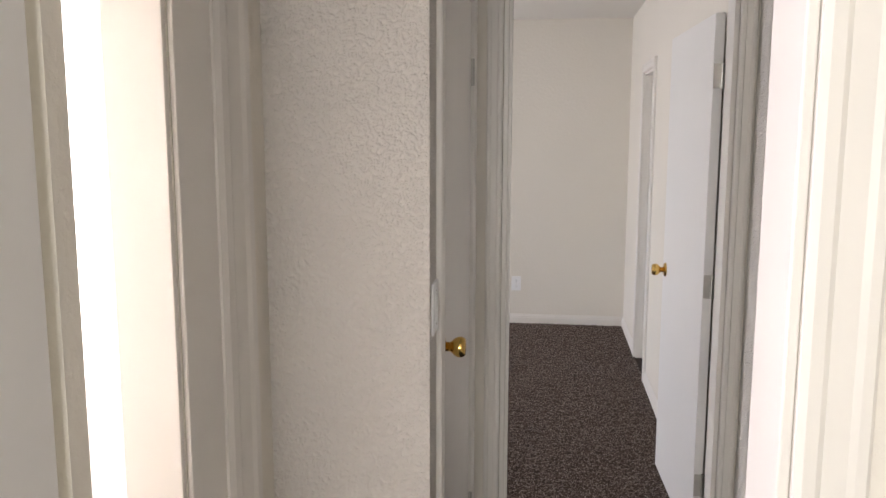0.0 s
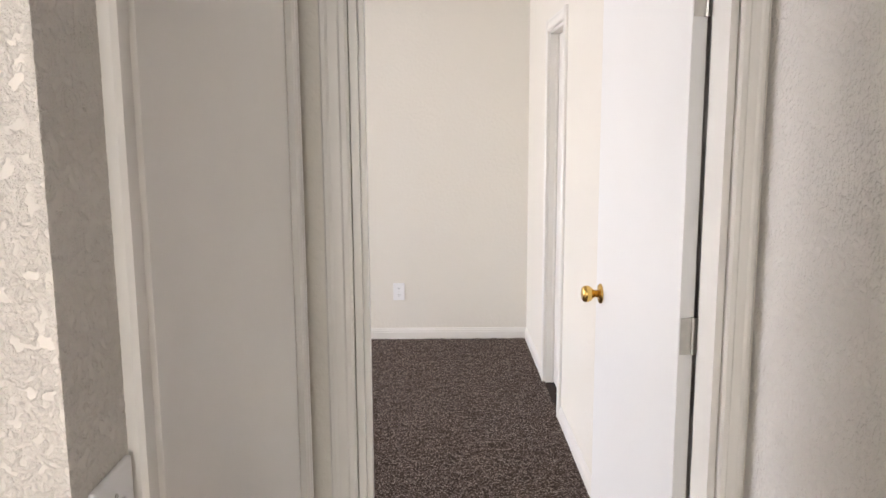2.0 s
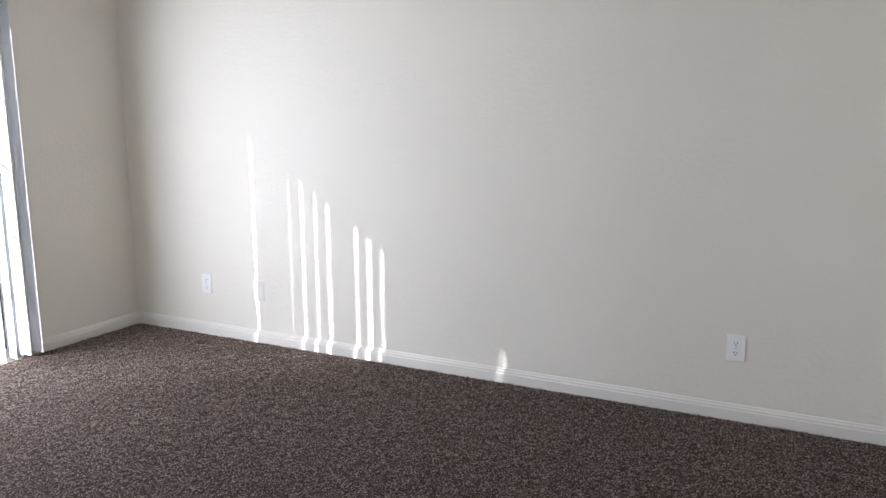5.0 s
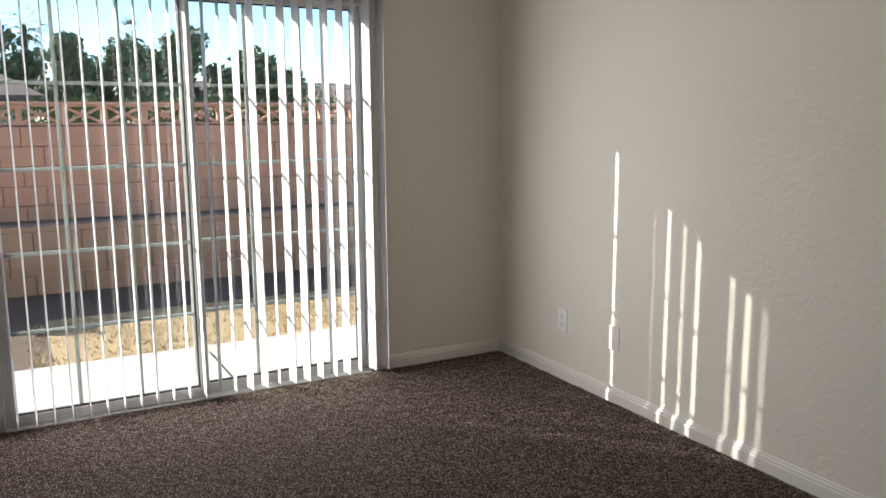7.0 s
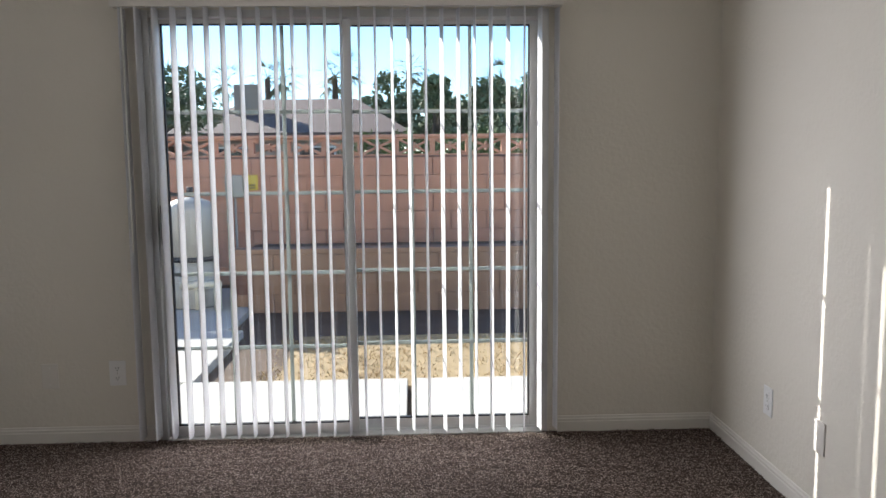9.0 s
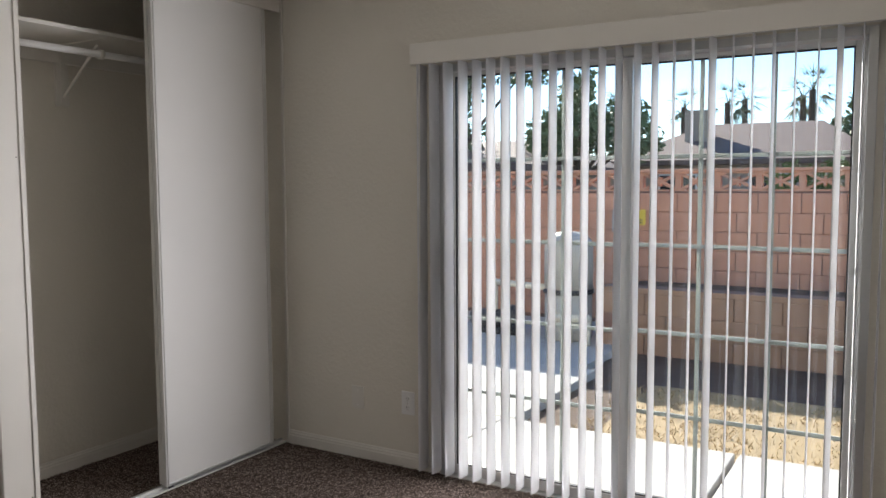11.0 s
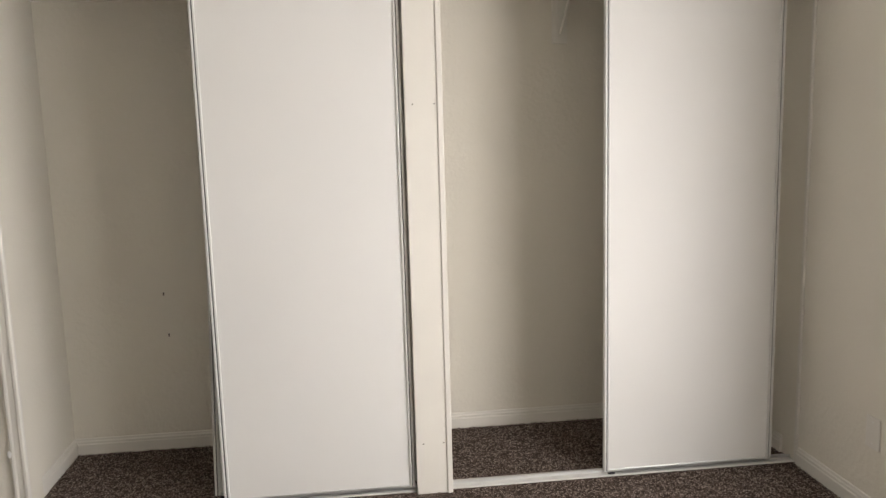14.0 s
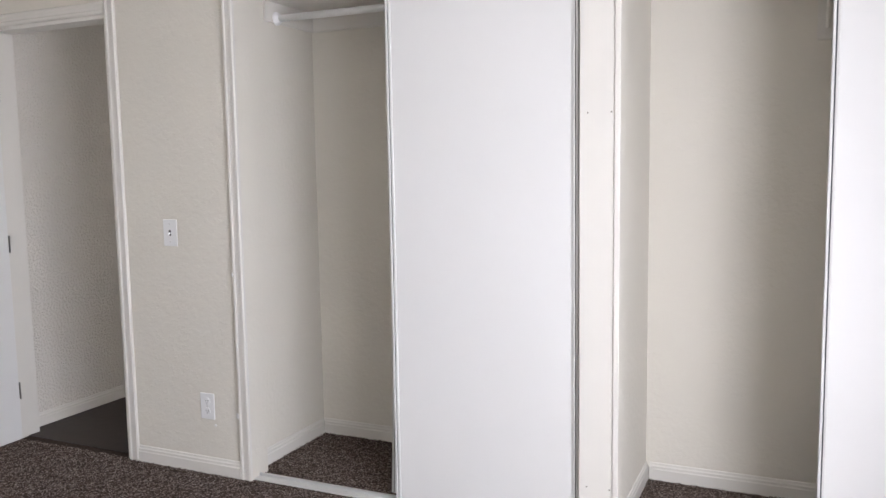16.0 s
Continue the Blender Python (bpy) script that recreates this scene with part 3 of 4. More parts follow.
def outlet(m, label="white duplex wall outlet with cover plate"):
    """Duplex outlet; local y points out of the wall."""
    t = plate_base("wall_outlet", m, label, "outlet", "wall outlets")
    for z in (-0.0235, 0.0235):
        bm = bmesh.new()
        bm_cyl(bm, (0, 0.0055, z), (0, 0.0085, z), 0.0172, seg=20)
        r = sub("receptacle", bm, PLASTIC, t)
        for x, h in ((-0.0065, 0.009), (0.0065, 0.0075)):
            s = sub("slot", box(x - 0.0014, x + 0.0014, 0.0082, 0.0090, z + 0.003 - h / 2, z + 0.003 + h / 2), SLOT, r, "dark slot")
        bm = bmesh.new()
        bm_cyl(bm, (0, 0.0082, z - 0.008), (0, 0.0090, z - 0.008), 0.0026, seg=10)
        sub("ground_hole", bm, SLOT, r, "dark round hole")
    bm = bmesh.new()
    bm_cyl(bm, (0, 0.006, 0), (0, 0.0075, 0), 0.003, seg=10)
    sub("screw", bm, STEEL, t)
    return t


def on_wall(x, y, z, turn):
    return pose(x, y, z, 0, 0, turn)


outlet(on_wall(3.854, 0.0, 0.347, 180))
outlet(on_wall(0.638, 0.0, 0.336, 180))
outlet(on_wall(0.0, -2.945, 0.345, -90))
outlet(on_wall(3.444, SY, 0.324, 0))


def blank_plate(m, label):
    t = plate_base("blank_wall_plate", m, label, "wall plate", "", material=TRIM)
    for z in (-0.041, 0.041):
        bm = bmesh.new()
        bm_cyl(bm, (0, 0.0055, z), (0, 0.0072, z), 0.003, seg=10)
        sub("screw", bm, PLASTIC, t)


blank_plate(on_wall(0.0, -3.27, 0.335, -90), "blank cream cover plate on the wall")
blank_plate(on_wall(1.065, 0.0, 0.332, 180), "blank cream phone plate painted like the wall")


def switch(m, rocker=False):
    t = plate_base("light_switch", m, "white wall light switch with cover plate", "light switch", "light switches")
    if rocker:
        bm = box(-0.017, 0.017, 0.0055, 0.009, -0.034, 0.034, 0.002)
        sub("rocker", bm, PLASTIC, t)
    else:
        sub("toggle_frame", box(-0.006, 0.006, 0.0058, 0.0068, -0.013, 0.013), SLOT, t, "thin dark toggle slot")
        bm = bmesh.new()
        bm_cyl(bm, (0, 0.006, 0.0), (0, 0.018, -0.008), 0.0045, 0.0035, seg=8)
        sub("toggle", bm, PLASTIC, t)
    for z in (-0.03, 0.03):
        bm = bmesh.new()
        bm_cyl(bm, (0, 0.0055, z * 1.35), (0, 0.0072, z * 1.35), 0.0028, seg=10)
        sub("screw", bm, STEEL, t)


switch(on_wall(3.616, SY, 1.13, 0))
switch(on_wall(HX0, -4.935, 1.20, -90), True)

# ---------------------------------------------------------------- sliding glass door
door = thing("window_1", (-0.06, (SL0 + SL1) / 2, 0), "aluminium sliding glass patio door with white grid bars", "sliding door", kind="structure")
b = bmesh.new()
bm_box(b, -0.13, 0.004, SL0, SL0 + 0.035, 0.0, SLZ, 0.003)
bm_box(b, -0.13, 0.004, SL1 - 0.035, SL1, 0.0, SLZ, 0.003)
bm_box(b, -0.13, 0.004, SL0 + 0.035, SL1 - 0.035, SLZ - 0.035, SLZ, 0.003)
bm_box(b, -0.13, 0.012, SL0 + 0.035, SL1 - 0.035, -0.04, 0.008, 0.003)
part("outer_frame", b, ALU, door)
part("sill_rib", box(-0.055, -0.049, SL0 + 0.036, SL1 - 0.036, 0.008, 0.018), ALU, door)


def sash(y0, y1, xc, handle):
    s = bmesh.new()
    w = 0.046
    z0, z1 = 0.012, SLZ - 0.04
    bm_box(s, xc - 0.016, xc + 0.016, y0, y0 + w, z0, z1, 0.003)
    bm_box(s, xc - 0.016, xc + 0.016, y1 - w, y1, z0, z1, 0.003)
    bm_box(s, xc - 0.016, xc + 0.016, y0 + w, y1 - w, z0, z0 + 0.05, 0.003)
    bm_box(s, xc - 0.016, xc + 0.016, y0 + w, y1 - w, z1 - 0.02, z1, 0.003)
    sa = part("sash", s, ALU, door, "aluminium sliding sash")
    seal = bmesh.new()
    a0, a1, c0, c1 = y0 + w, y1 - w, z0 + 0.05, z1 - 0.02
    for q in ((a0, a0 + 0.006, c0, c1), (a1 - 0.006, a1, c0, c1), (a0 + 0.006, a1 - 0.006, c0, c0 + 0.006), (a0 + 0.006, a1 - 0.006, c1 - 0.006, c1)):
        bm_box(seal, xc - 0.010, xc + 0.010, *q)
    part("seal", seal, BLACKSEAL, sa, "black rubber glazing seal")
    pane = part("pane", box(xc - 0.003, xc + 0.003, a0 + 0.003, a1 - 0.003, c0 + 0.003, c1 - 0.003), GLASS, sa, "clear glass pane")
    pane.visible_shadow = False
    for k in (1, 2):
        yy = a0 + (a1 - a0) * k / 3
        part("grid_bar", box(xc - 0.012, xc - 0.005, yy - 0.009, yy + 0.009, c0 + 0.007, c1 - 0.007), GRIDBAR, sa)
    for zz in (0.45, 0.82, 1.21, 1.60):
        part("grid_bar", box(xc - 0.0125, xc - 0.0055, a0 + 0.007, a1 - 0.007, zz - 0.009, zz + 0.009), GRIDBAR, sa)
    if handle:
        hb = bmesh.new()
        bm_box(hb, xc + 0.016, xc + 0.024, y0 + 0.008, y0 + 0.040, 0.97, 1.16, 0.003)
        bm_box(hb, xc + 0.024, xc + 0.052, y0 + 0.030, y0 + 0.040, 0.985, 1.145, 0.004)
        part("handle", hb, DARKMETAL, sa, "black pull handle")


sash(SL0 + 0.036, -1.776, -0.032, True)
sash(-1.832, SL1 - 0.036, -0.082, False)

# ---------------------------------------------------------------- vertical blind
blind = thing("vertical_blind", (0.06, -1.9, 2.05), "white vertical vinyl blind with cream valance over the patio door", "blind")
b = bmesh.new()
bm_box(b, 0.094, 0.100, -2.855, -0.785, 2.068, 2.167, 0.002)
bm_box(b, 0.002, 0.094, -2.855, -2.849, 2.068, 2.167, 0.001)
bm_box(b, 0.002, 0.094, -0.791, -0.785, 2.068, 2.167, 0.001)
part("valance", b, TRIM, blind, "cream flat valance")
part("headrail", box(0.032, 0.072, -2.845, -0.795, 2.075, 2.105, 0.002), ALUWHITE, blind, "white aluminium head rail")


def slat_mesh():
    bm = bmesh.new()
    w, t, n = 0.089, 0.0012, 6
    rows = []
    for side in (0, 1):
        for k in range(n + 1):
            u = (k / n - 0.5) * w
            v = 0.006 * (1 - (2 * k / n - 1) ** 2) + side * t
            rows.append([bm.verts.new((u, v, z)) for z in (0.0, 2.04)])
    for side in (0, 1):
        for k in range(n):
            a, c = rows[side * (n + 1) + k], rows[side * (n + 1) + k + 1]
            bm.faces.new((a[0], c[0], c[1], a[1]))
    m = n + 1
    for k in (0, n):
        bm.faces.new((rows[k][0], rows[k][1], rows[m + k][1], rows[m + k][0]))
    bmesh.ops.recalc_face_normals(bm, faces=bm.faces)
    me = bpy.data.meshes.new("slat")
    bm.to_mesh(me)
    bm.free()
    me.materials.append(VINYL)
    for p in me.polygons:
        p.use_smooth = True
    return me


SLAT = slat_mesh()
rng = random.Random(4)
TURNS = (5, 5, -11, 5, 6, 2, 6, 9, -8, 8, 8, -3)     # turns set to let sun streaks through chosen gaps, counted from the north end; the rest shut it out
for k in range(27):
    yy = -0.806 - 0.0775 * k
    if yy < -2.85:
        break
    turn = rng.uniform(-0.4, 0.4) + (TURNS[k] if k < len(TURNS) else -2.2)
    s = new("slat", SLAT)
    s.matrix_basis = pose(0.052, yy, 0.03 + rng.uniform(-0.002, 0.002), rng.uniform(-0.1, 0.1), rng.uniform(-0.1, 0.1), turn)
    s.parent = blind
    s.matrix_parent_inverse = blind.matrix_basis.inverted()
# wand
bm = bmesh.new()
bm_cyl(bm, (0.11, -2.80, 0.95), (0.10, -2.80, 2.07), 0.004, seg=8)
part("wand", bm, ALUWHITE, blind, "thin white turning wand")

# ---------------------------------------------------------------- outdoors
GZ = -0.12
ground = structure("ground", box(-400, -0.16, -400, 400, GZ - 0.3, GZ - 0.02), DIRT, "dry bare soil of the back yard", "ground")
b = bmesh.new()
for y0 in (-9.2, -7.6, -6.0, -4.5, -3.02, -1.52, 0.0, 1.5, 3.0):
    bm_box(b, -1.30, -0.152, y0 + 0.004, y0 + 1.476, GZ - 0.1, -0.075, 0.006)
structure("patio", b, CONCRETE, "pale concrete patio slabs outside the glass door", "patio")
b = bmesh.new()
for x0, x1 in ((-2.9, -1.31), (-5.18, -2.91)):
    for y0 in (-8.2, -6.6, -5.0):
        y1 = y0 + 1.59 if y0 < -5.1 else -2.9 - 0.07 * (-1.3 - (x0 + x1) / 2)
        bm_box(b, x0, x1, y0, y1, GZ - 0.1, -0.075, 0.006)
structure("pavement", b, CONCRETE, "pale concrete pad below the pool equipment", "pavement")

# dry grass
rg = np.random.default_rng(3)
n = 14000
px = rg.uniform(-2.75, -1.33, n)
py = rg.uniform(-2.6, 4.0, n)
keep = rg.uniform(0, 1, n) < np.clip(1.0 - np.abs(px + 2.0) * 0.5 + 0.7 * np.sin(3.1 * px + 2 * np.sin(1.7 * py)) * np.sin(2.3 * py + px), 0, 1)
px, py = px[keep], py[keep]
n = len(px)
ang = rg.uniform(0, 6.283, n)
h = rg.uniform(0.012, 0.05, n)
lx, ly = rg.normal(0, 0.03, n), rg.normal(0, 0.03, n)
z0 = np.full(n, GZ - 0.02)
v = np.empty((n, 3, 3))
v[:, 0] = np.stack([px + 0.006 * np.cos(ang), py + 0.006 * np.sin(ang), z0], 1)
v[:, 1] = np.stack([px - 0.006 * np.cos(ang), py - 0.006 * np.sin(ang), z0], 1)
v[:, 2] = np.stack([px + lx, py + ly, z0 + h], 1)


def tri_mesh(name, verts, faces, material):
    me = bpy.data.meshes.new(name)
    me.from_pydata(verts.reshape(-1, 3).tolist(), [], faces.tolist())
    me.materials.append(material)
    return me


grass = new("grass", tri_mesh("grass", v, np.arange(3 * n).reshape(-1, 3), BLADE))
tagged(grass, "dry straw-coloured grass on bare soil", "grass", kind="stuff")
lawn = structure("lawn", box(-2.85, -1.32, -2.45, 6.0, GZ - 0.1, GZ - 0.012), STRAW, "strip of dry yellowed lawn", "lawn")

# ---- block wall with pierced top course
FX, F0, BL, BH = -5.2, -10.6, 0.406, 0.203
fence = thing("block_wall", (FX - 0.1, -2, GZ), "salmon painted concrete block garden wall with pierced top course", "garden wall", kind="structure")
part("core", box(FX - 0.17, FX - 0.012, F0, 8.4, GZ - 0.1, 1.40), JOINT, fence, "darker recessed mortar joints")
bmk = box(0.004, 0.024, 0.004, BL - 0.004, 0.003, BH - 0.003, 0.004)
BLOCKME = bpy.data.meshes.new("block")
bmk.to_mesh(BLOCKME)
bmk.free()
BLOCKME.materials.append(BLOCK)

# pierced block: frame with a diagonal star
bmk = bmesh.new()
t = 0.03
for q in ((0, BL, 0, 0.016), (0, BL, 0.184, 0.2), (0, t, 0.016, 0.184), (BL - t, BL, 0.016, 0.184)):
    bm_box(bmk, -0.06, 0.03, q[0], q[1], q[2], q[3])
for ya, za, yb, zb in ((t, 0.02, 0.19, 0.1), (t, 0.18, 0.19, 0.1), (BL - t, 0.02, 0.216, 0.1), (BL - t, 0.18, 0.216, 0.1)):
    a, c = Vector((0, ya, za)), Vector((0, yb, zb))
    dvec = c - a
    m = Matrix.Translation((a + c) / 2 + Vector((-0.015, 0, 0))) @ dvec.to_track_quat("Y", "X").to_matrix().to_4x4() @ Matrix.Diagonal((0.085, dvec.length, 0.026, 1))
    turn = math.atan2(dvec.z, dvec.y)
    m = Matrix.Translation((a + c) / 2 + Vector((-0.015, 0, 0))) @ Matrix.Rotation(turn, 4, 'X') @ Matrix.Diagonal((0.085, dvec.length, 0.026, 1))
    bmesh.ops.create_cube(bmk, size=1, matrix=m)
bm_box(bmk, -0.055, 0.025, 0.19, 0.216, 0.05, 0.15)
PIERCED = bpy.data.meshes.new("pierced_block")
bmk.to_mesh(PIERCED)
bmk.free()
PIERCED.materials.append(BLOCK)

# ---- low retaining wall
low = thing("retaining_wall", (-4.0, 2, GZ), "tan block retaining wall holding a raised soil bed", "retaining wall", kind="structure")
part("core", box(-4.16, -4.012, -3.28, 8.0, GZ - 0.1, 0.44), JOINT, low)
part("cap", box(-4.19, -3.985, -3.30, 8.0, 0.44, 0.495, 0.008), BLOCKLOW, low, "flat tan cap course")
tagged(link("raised_bed_soil", box(-5.18, -4.165, -3.25, 8.0, GZ - 0.05, 0.42), DIRT), "dark soil filling the raised bed", "soil", kind="structure")
LOWME = BLOCKME.copy()
LOWME.materials[0] = BLOCKLOW

# ---- pool filter with its pipes
pf = thing("pool_filter", (-4.1, -4.06, -0.075), "grey pool filter tank with cream plastic pipes on the concrete pad", "pool filter")
m = Matrix.Translation((-4.12, -4.05, -0.075))
part("tank", bm_lathe(bmesh.new(), [(0.22, 0.0), (0.24, 0.02), (0.24, 0.46)], m), TANK, pf, "", True)
part("clamp_band", bm_lathe(bmesh.new(), [(0.242, 0.46), (0.258, 0.465), (0.258, 0.505), (0.242, 0.51)], m), DARKMETAL, pf, "dark clamp band", True)
part("lid", bm_lathe(bmesh.new(), [(0.245, 0.51), (0.245, 0.92), (0.235, 0.98), (0.19, 1.04), (0.10, 1.075), (0.03, 1.085)], m), TANK, pf, "grey domed upper tank", True)
bm = bmesh.new()
bm_cyl(bm, (-4.12, -4.05, 1.0), (-4.12, -4.05, 1.06), 0.02)
bm_cyl(bm, (-4.12, -4.05, 1.055), (-4.12, -4.05, 1.11), 0.032)
part("valve", bm, DARKMETAL, pf, "dark relief valve on top", True)


def pipe(points, r=0.034):
    bm = bmesh.new()
    for a, c in zip(points, points[1:]):
        bm_cyl(bm, a, c, r, seg=14)
    for q in points[1:-1]:
        bmesh.ops.create_uvsphere(bm, u_segments=14, v_segments=8, radius=r * 1.22, matrix=Matrix.Translation(q))
    part("pipe", bm, PIPE, pf, "cream plastic pipe with elbows", True)


pipe([(-4.05, -4.85, 0.0), (-4.05, -4.85, 0.46), (-4.0, -4.2, 0.44), (-3.98, -4.2, 0.25)])
pipe([(-3.9, -4.12, 0.16), (-3.84, -3.75, 0.18), (-3.84, -3.75, -0.08)], 0.04)
pipe([(-3.9, -4.12, 0.16), (-3.9, -3.95, 0.17), (-3.9, -3.95, -0.08)], 0.036)
pump = thing("pool_pump", (-4.0, -4.75, -0.075), "dark pool pump on the concrete pad", "pump")
bm = bmesh.new()
bm_cyl(bm, (-4.05, -5.1, 0.08), (-4.05, -4.7, 0.08), 0.09, seg=18)
part("motor", bm, DARKMETAL, pump, "", True)
part("foot", box(-4.15, -3.95, -5.0, -4.75, -0.075, -0.01, 0.006), DARKMETAL, pump)
bm = bmesh.new()
bm_cyl(bm, (-4.05, -4.62, -0.075), (-4.05, -4.62, 0.22), 0.1, 0.09, seg=18)
part("strainer", bm, DARKMETAL, pump, "", True)
for equipment in (pf, pump):
    equipment.matrix_basis = Matrix.Translation((0, 0.36, 0)) @ equipment.matrix_basis
eb = thing("timer_box", (FX + 0.1, -3.47, 1.07), "grey metal timer box on the garden wall", "electrical box")
part("case", box(FX + 0.026, FX + 0.12, -3.57, -3.37, 0.95, 1.20, 0.006), GREYBOX, eb)
part("door", box(FX + 0.12, FX + 0.126, -3.56, -3.38, 0.96, 1.19, 0.002), GREYBOX, eb)
part("conduit", bm_cyl(bmesh.new(), (FX + 0.06, -3.47, 0.95), (FX + 0.06, -3.47, -0.08), 0.013, seg=10), GREYBOX, eb)
yb = thing("yellow_sign", (FX + 0.04, -3.29, 1.13), "small yellow tag with dark marks on the garden wall", "sign")
part("plate", box(FX + 0.026, FX + 0.04, -3.35, -3.22, 1.03, 1.20, 0.003), YELLOW, yb)
for zz in (1.05, 1.08):
    part("mark", box(FX + 0.0401, FX + 0.043, -3.33, -3.25, zz, zz + 0.014), SLOT, yb)


# ---- neighbouring houses
def house(x0, x1, y0, y1, eave, ridge, axis, label, z0=GZ):
    h = thing("house", ((x0 + x1) / 2, (y0 + y1) / 2, z0), label, "house")
    part("wall", box(x0, x1, y0, y1, z0 - 0.3, eave), STUCCO, h)
    o = 0.5
    bm = bmesh.new()
    X0, X1, Y0, Y1 = x0 - o, x1 + o, y0 - o, y1 + o
    if axis == 'y':
        c = (X0 + X1) / 2
        r = [(c, Y0 + 2.2, ridge), (c, Y1 - 2.2, ridge)]
    else:
        c = (Y0 + Y1) / 2
        r = [(X0 + 2.2, c, ridge), (X1 - 2.2, c, ridge)]
    base = [bm.verts.new(p) for p in ((X0, Y0, eave), (X1, Y0, eave), (X1, Y1, eave), (X0, Y1, eave))]
    low2 = [bm.verts.new((q.co.x, q.co.y, eave - 0.16)) for q in base]
    t0, t1 = (bm.verts.new(p) for p in r)
    if axis == 'y':
        fs = [(base[0], base[1], t0), (base[1], base[2], t1, t0), (base[2], base[3], t1), (base[3], base[0], t0, t1)]
    else:
        fs = [(base[0], base[1], t1, t0), (base[1], base[2], t1), (base[2], base[3], t0, t1), (base[3], base[0], t0)]
    for f in fs:
        bm.faces.new(f)
    for k in range(4):
        bm.faces.new((base[k], base[(k + 1) % 4], low2[(k + 1) % 4], low2[k]))
    bm.faces.new(low2)
    rf = part("roof", bm, ROOF, h, "brown tiled hip roof")
    part("chimney", box(x1 - 3.0, x1 - 2.2, y0 + 1.5, y0 + 2.4, eave, ridge + 0.35, 0.02), STUCCO, rf)
    yy = y0 + 1.2
    while yy < y1 - 1.6:
        w = part("window", box(x1 - 0.02, x1 + 0.05, yy, yy + 1.3, eave - 1.5, eave - 0.45, 0.01), ALUWHITE, h, "white framed window")
        part("pane", box(x1 + 0.05, x1 + 0.06, yy + 0.06, yy + 1.24, eave - 1.44, eave - 0.51), GLASSDARK, w)
        yy += 2.9


house(-34, -24, -9.5, -2.0, 2.25, 3.75, 'y', "single-storey tan house with brown tiled roof behind the wall")
house(-26, -15, -21, -9.8, 2.0, 2.9, 'y', "low tan house with brown roof beyond the wall")
house(-44, -34, 3.0, 16, 2.3, 3.5, 'y', "distant tan house with brown roof")


# ---- plants
def clumps(centres, n, size, seed, ground=None):
    """Crown of many small leaf faces scattered in lobes (centre, radius)."""
    g = np.random.default_rng(seed)
    cs = np.array([c for c, _ in centres], float)
    rs = np.array([r for _, r in centres], float)
    pick = g.choice(len(cs), n, p=rs ** 2 / (rs ** 2).sum())
    d = g.normal(size=(n, 3))
    d /= np.linalg.norm(d, axis=1)[:, None]
    pos = cs[pick] + d * (rs[pick] * g.uniform(0.45, 1.05, n))[:, None] * np.array([1, 1, 0.8])
    if ground is not None:
        drop = g.uniform(0, 1, n) < 0.5
        pos[drop, 2] = g.uniform(ground, pos[drop, 2])
    a = g.normal(size=(n, 3))
    a /= np.linalg.norm(a, axis=1)[:, None]
    c = np.cross(a, g.normal(size=(n, 3)))
    c /= np.linalg.norm(c, axis=1)[:, None]
    s = (size * g.uniform(0.5, 1.3, n))[:, None]
    v = np.stack([pos - a * s, pos + c * s * 0.45, pos + a * s, pos - c * s * 0.45], 1)
    return v, np.arange(4 * n).reshape(-1, 4)


def tree(x, y, height, spread, seed, label, n=5000, leaf=0.16, low=0.35):
    g = random.Random(seed)
    t = thing("tree", (x, y, GZ), label, "tree")
    bm = bmesh.new()
    bm_cyl(bm, (x, y, GZ - 0.1), (x + 0.1, y, height * 0.6), 0.2, 0.1, seg=10)
    lobes = []
    for k in range(11):
        an, ra = g.uniform(0, 6.28), spread * g.uniform(0.15, 1.0)
        z = height * g.uniform(low, 1.0)
        ra *= 1.0 if z < height * 0.8 else 0.5
        c = (x + ra * math.cos(an), y + ra * math.sin(an), z)
        bm_cyl(bm, (x + 0.05, y, height * 0.35), c, 0.07, 0.02, seg=6)
        lobes.append((c, spread * g.uniform(0.25, 0.48)))
    part("trunk", bm, BARK, t)
    v, f = clumps(lobes, n, leaf, seed)
    cr = new("crown", tri_mesh("crown", v, f, LEAF))
    cr.parent = t
    cr.matrix_parent_inverse = t.matrix_basis.inverted()


def palm(x, y, height, seed, r=1.3):
    g = random.Random(seed)
    t = thing("palm_tree", (x, y, GZ), "tall fan palm with slim trunk beyond the houses", "palm tree", "distant palms")
    part("trunk", bm_cyl(bmesh.new(), (x, y, GZ - 0.1), (x + g.uniform(-0.3, 0.3), y, height), 0.2, 0.13, seg=8), BARK, t)
    bm = bmesh.new()
    for k in range(26):
        an, el = g.uniform(0, 6.28), g.uniform(-0.9, 1.2)
        d = Vector((math.cos(an) * math.cos(el), math.sin(an) * math.cos(el), math.sin(el)))
        side = d.cross(Vector((0, 0, 1))).normalized()
        root = Vector((x, y, height))
        mid = root + d * r * 0.55
        for q in range(7):
            w = (q - 3) / 3
            tip = mid + (d * (1 - 0.35 * abs(w)) + side * w * 0.8) * r * 0.55 - Vector((0, 0, 0.25 * r * (1 + abs(w)) * 0.5))
            bm.faces.new([bm.verts.new(p) for p in (mid - side * 0.03, mid + side * 0.03, tip)])
        bm.faces.new([bm.verts.new(p) for p in (root - side * 0.03, root + side * 0.03, mid)])
    part("crown", bm, FROND, t)


tree(-17.5, -12.6, 6.6, 2.3, 5, "tall grey-green tree beyond the garden wall", 7000, 0.12, 0.45)
tree(-19.0, -9.3, 4.4, 1.9, 8, "round green tree beyond the garden wall", 4500, 0.13, 0.55)
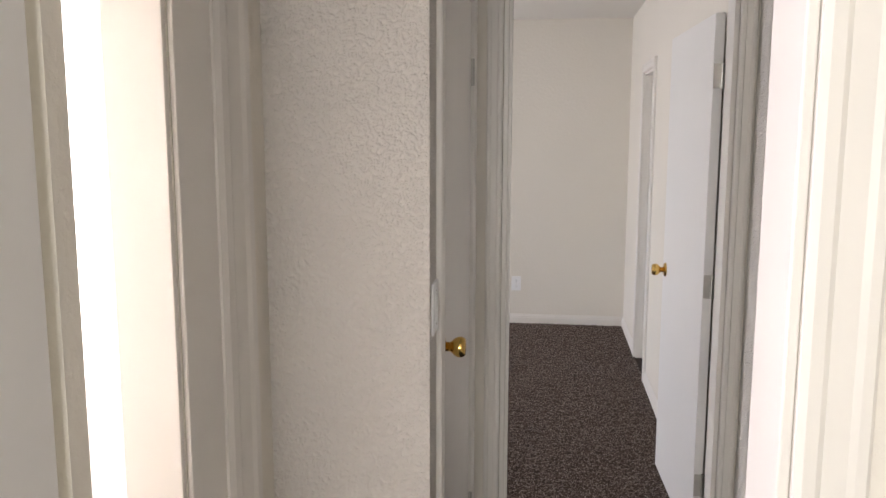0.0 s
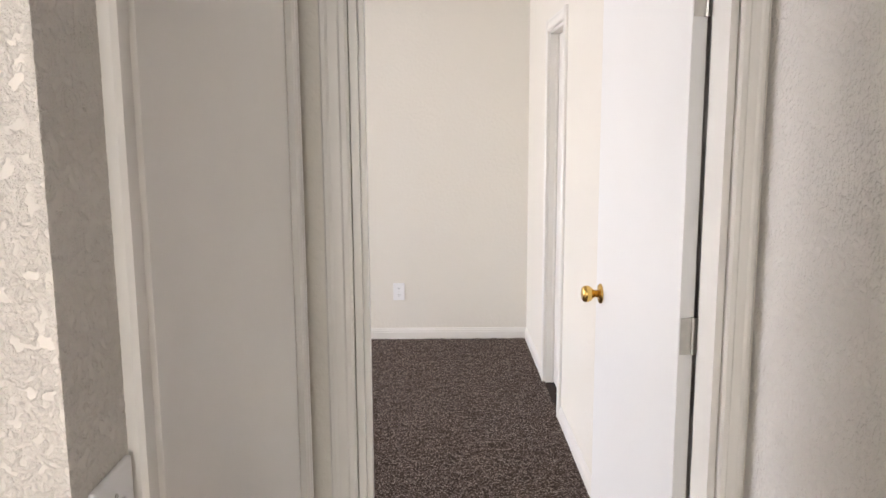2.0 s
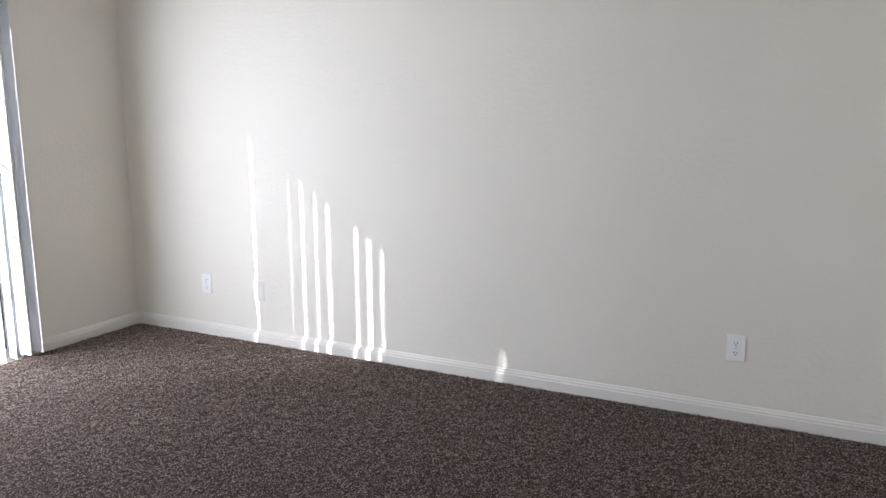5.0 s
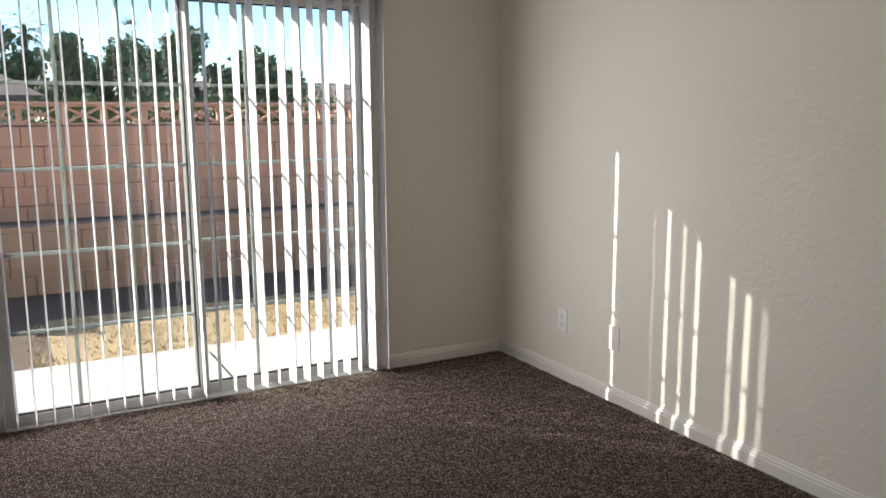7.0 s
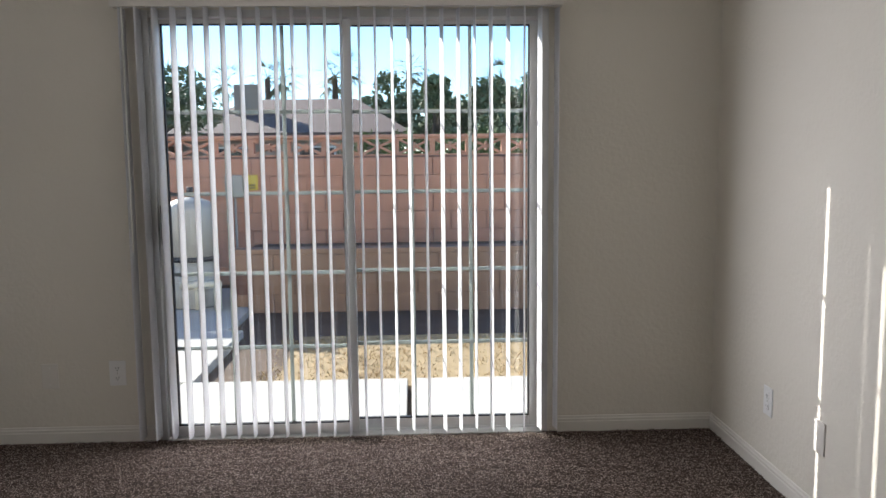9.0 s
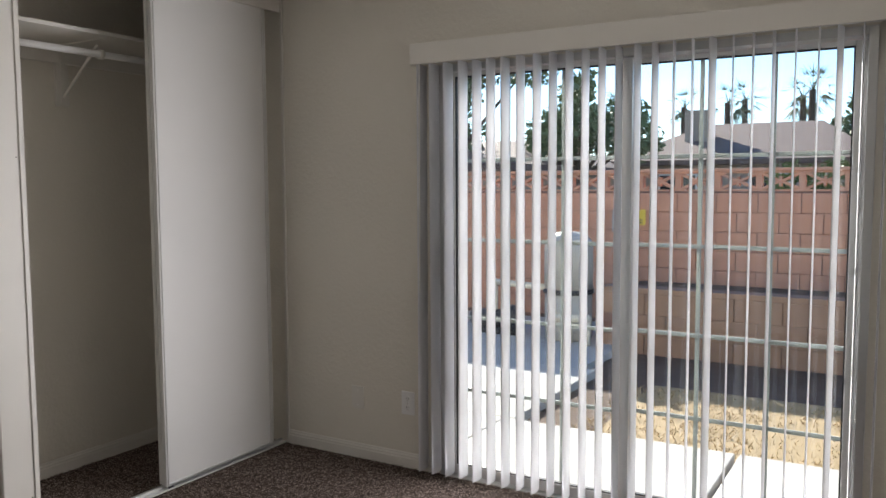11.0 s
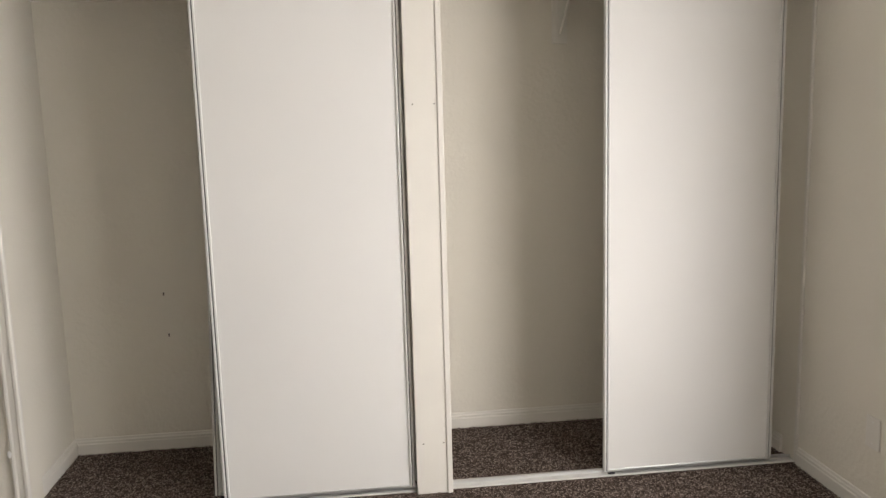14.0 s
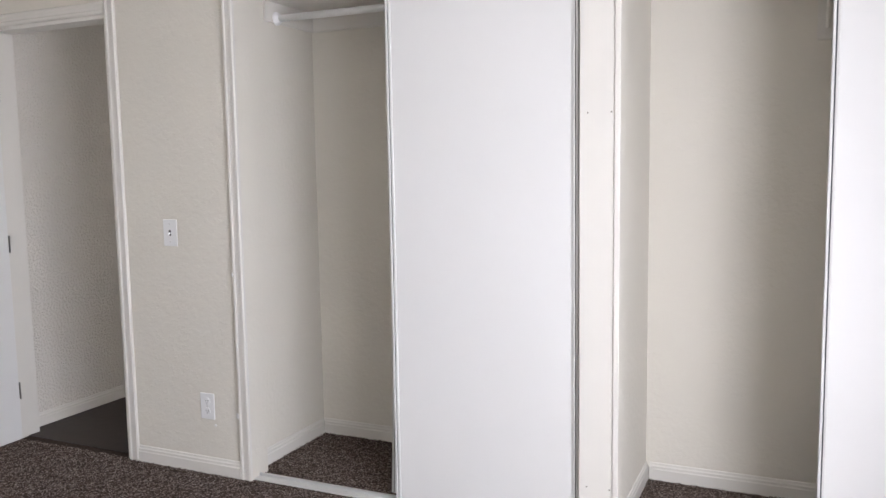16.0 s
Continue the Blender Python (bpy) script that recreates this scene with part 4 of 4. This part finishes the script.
tree(-27.0, -0.6, 4.3, 1.3, 11, "green tree beside the neighbouring house", 3500, 0.14, 0.5)
tree(-33.0, -2.6, 4.9, 2.0, 31, "loose green tree behind the neighbouring house", 4500, 0.15, 0.4)
tree(-34.0, 5.2, 5.2, 2.2, 33, "tall loose green tree behind the garden wall", 5000, 0.16, 0.4)
tree(-31.0, 0.8, 3.6, 2.0, 35, "low broad green tree behind the garden wall", 4500, 0.14, 0.45)
tree(-30.0, 2.6, 4.0, 2.2, 13, "broad green tree behind the garden wall", 4500, 0.17, 0.5)
tree(-32.0, 7.5, 4.2, 2.4, 17, "broad green tree behind the garden wall", 4500, 0.18, 0.5)
for i, (x, y, z) in enumerate(((-34, -13.0, 5.0), (-33, -12.3, 4.7), (-38, -10.9, 5.3), (-37, -8.6, 5.3), (-38, -8.0, 5.5), (-36, -5.2, 5.3), (-40, -14.6, 4.6), (-34, -4.6, 5.4), (-46, -9.4, 4.9), (-36, -1.6, 5.6), (-38, 3.2, 5.4))):
    palm(x, y, z, 20 + i)
for i, (y0, y1) in enumerate(((-2.2, 1.4), (2.0, 6.5))):
    v, f = clumps([((-8.5, y0 + (y1 - y0) * k / 6, 1.45 + 0.12 * math.sin(3 * k + i)), 0.42) for k in range(7)], 7000, 0.055, 40 + i, GZ - 0.02)
    hd = new("hedge", tri_mesh("hedge", v, f, HEDGE))
    tagged(hd, "bright green leafy hedge rising behind the garden wall", "hedge")

# ---- wall blocks, course by course
for c in range(7):
    yy = F0 + (BL / 2 if c % 2 else 0)
    z = GZ + 0.1 + c * BH - 0.02
    while yy < 5.4:
        o = new("block", BLOCKME)
        o.matrix_basis = pose(FX - 0.012, yy, z)
        o.parent = fence
        o.matrix_parent_inverse = fence.matrix_basis.inverted()
        yy += BL
yy = F0
while yy < 5.4:
    o = new("pierced_block", PIERCED)
    o.matrix_basis = pose(FX - 0.04, yy, 1.40)
    o.parent = fence
    o.matrix_parent_inverse = fence.matrix_basis.inverted()
    yy += BL
part("cap", box(FX - 0.15, FX + 0.02, F0, 8.4, 1.601, 1.635, 0.006), BLOCK, fence, "salmon cap course")
for c in range(3):
    yy = -3.28 + (BL / 2 if c % 2 else 0)
    while yy < 5.2:
        o = new("block", LOWME)
        o.matrix_basis = pose(-4.012, yy, GZ - 0.04 + c * BH * 0.98)
        o.parent = low
        o.matrix_parent_inverse = low.matrix_basis.inverted()
        yy += BL

# ---- laminate planks of the hall floor
bmk = box(0.0015, 0.178, 0.0015, 1.207, 0.0, 0.004, 0.0008)
PLANKME = bpy.data.meshes.new("plank")
bmk.to_mesh(PLANKME)
bmk.free()
PLANKME.materials.append(WOODFLOOR)
hall_floor = bpy.data.objects["floor_hall"]
for col in range(8):
    for row in range(4):
        o = new("plank", PLANKME)
        o.matrix_basis = pose(3.38 + 0.18 * col, -9.38 + 1.208 * row - (0.04 if col % 2 else 0.0), -0.006)
        o.parent = hall_floor
        o.matrix_parent_inverse = hall_floor.matrix_basis.inverted()

# ---- carpet pile
rg = np.random.default_rng(9)


def pile(x0, x1, y0, y1, per):
    n = int((x1 - x0) * (y1 - y0) * per)
    px, py = rg.uniform(x0, x1, n), rg.uniform(y0, y1, n)
    an = rg.uniform(0, 6.283, n)
    tuft = np.zeros(n)
    for k in range(14):
        a, w = 2.4 * k, 2 * math.pi / (0.03 + 0.007 * k)
        tuft += np.sin(w * (px * math.cos(a) + py * math.sin(a)) + 1.7 * k + 1.5 * np.sin(9 * px + 7 * py + k))
    tuft = np.clip(0.5 + tuft / 7, 0, 1)
    z = 0.001 + 0.005 * tuft
    h = rg.uniform(0.0003, 0.0013, n)
    r = rg.uniform(0.0030, 0.0050, n)
    fx, fy = rg.normal(0, 0.7, n), rg.normal(0, 0.7, n)
    v = np.empty((n, 4, 3))
    for k in range(3):
        a = an + k * 2.094
        v[:, k] = np.stack([px + r * np.cos(a), py + r * np.sin(a), z - 0.001], 1)
    v[:, 3] = np.stack([px + fx * h, py + fy * h, z + h], 1)
    q = np.arange(n)[:, None] * 4
    f = np.concatenate([q + np.array([0, 1, 3]), q + np.array([1, 2, 3]), q + np.array([2, 0, 3])])
    return v, f


v, f = pile(0.002, EX - 0.002, SY, -0.002, 27000)
ob = new("carpet_pile", tri_mesh("carpet_pile", v, f, YARN))
tagged(ob, "dark brown flecked cut pile yarn of the bedroom carpet", "carpet", kind="stuff")
v, f = pile(0.002, 3.29, BACK, SY - 0.09, 26000)
ob = new("carpet_pile", tri_mesh("carpet_pile", v, f, YARN))
tagged(ob, "dark brown flecked cut pile yarn of the closet carpet", "carpet", kind="stuff")
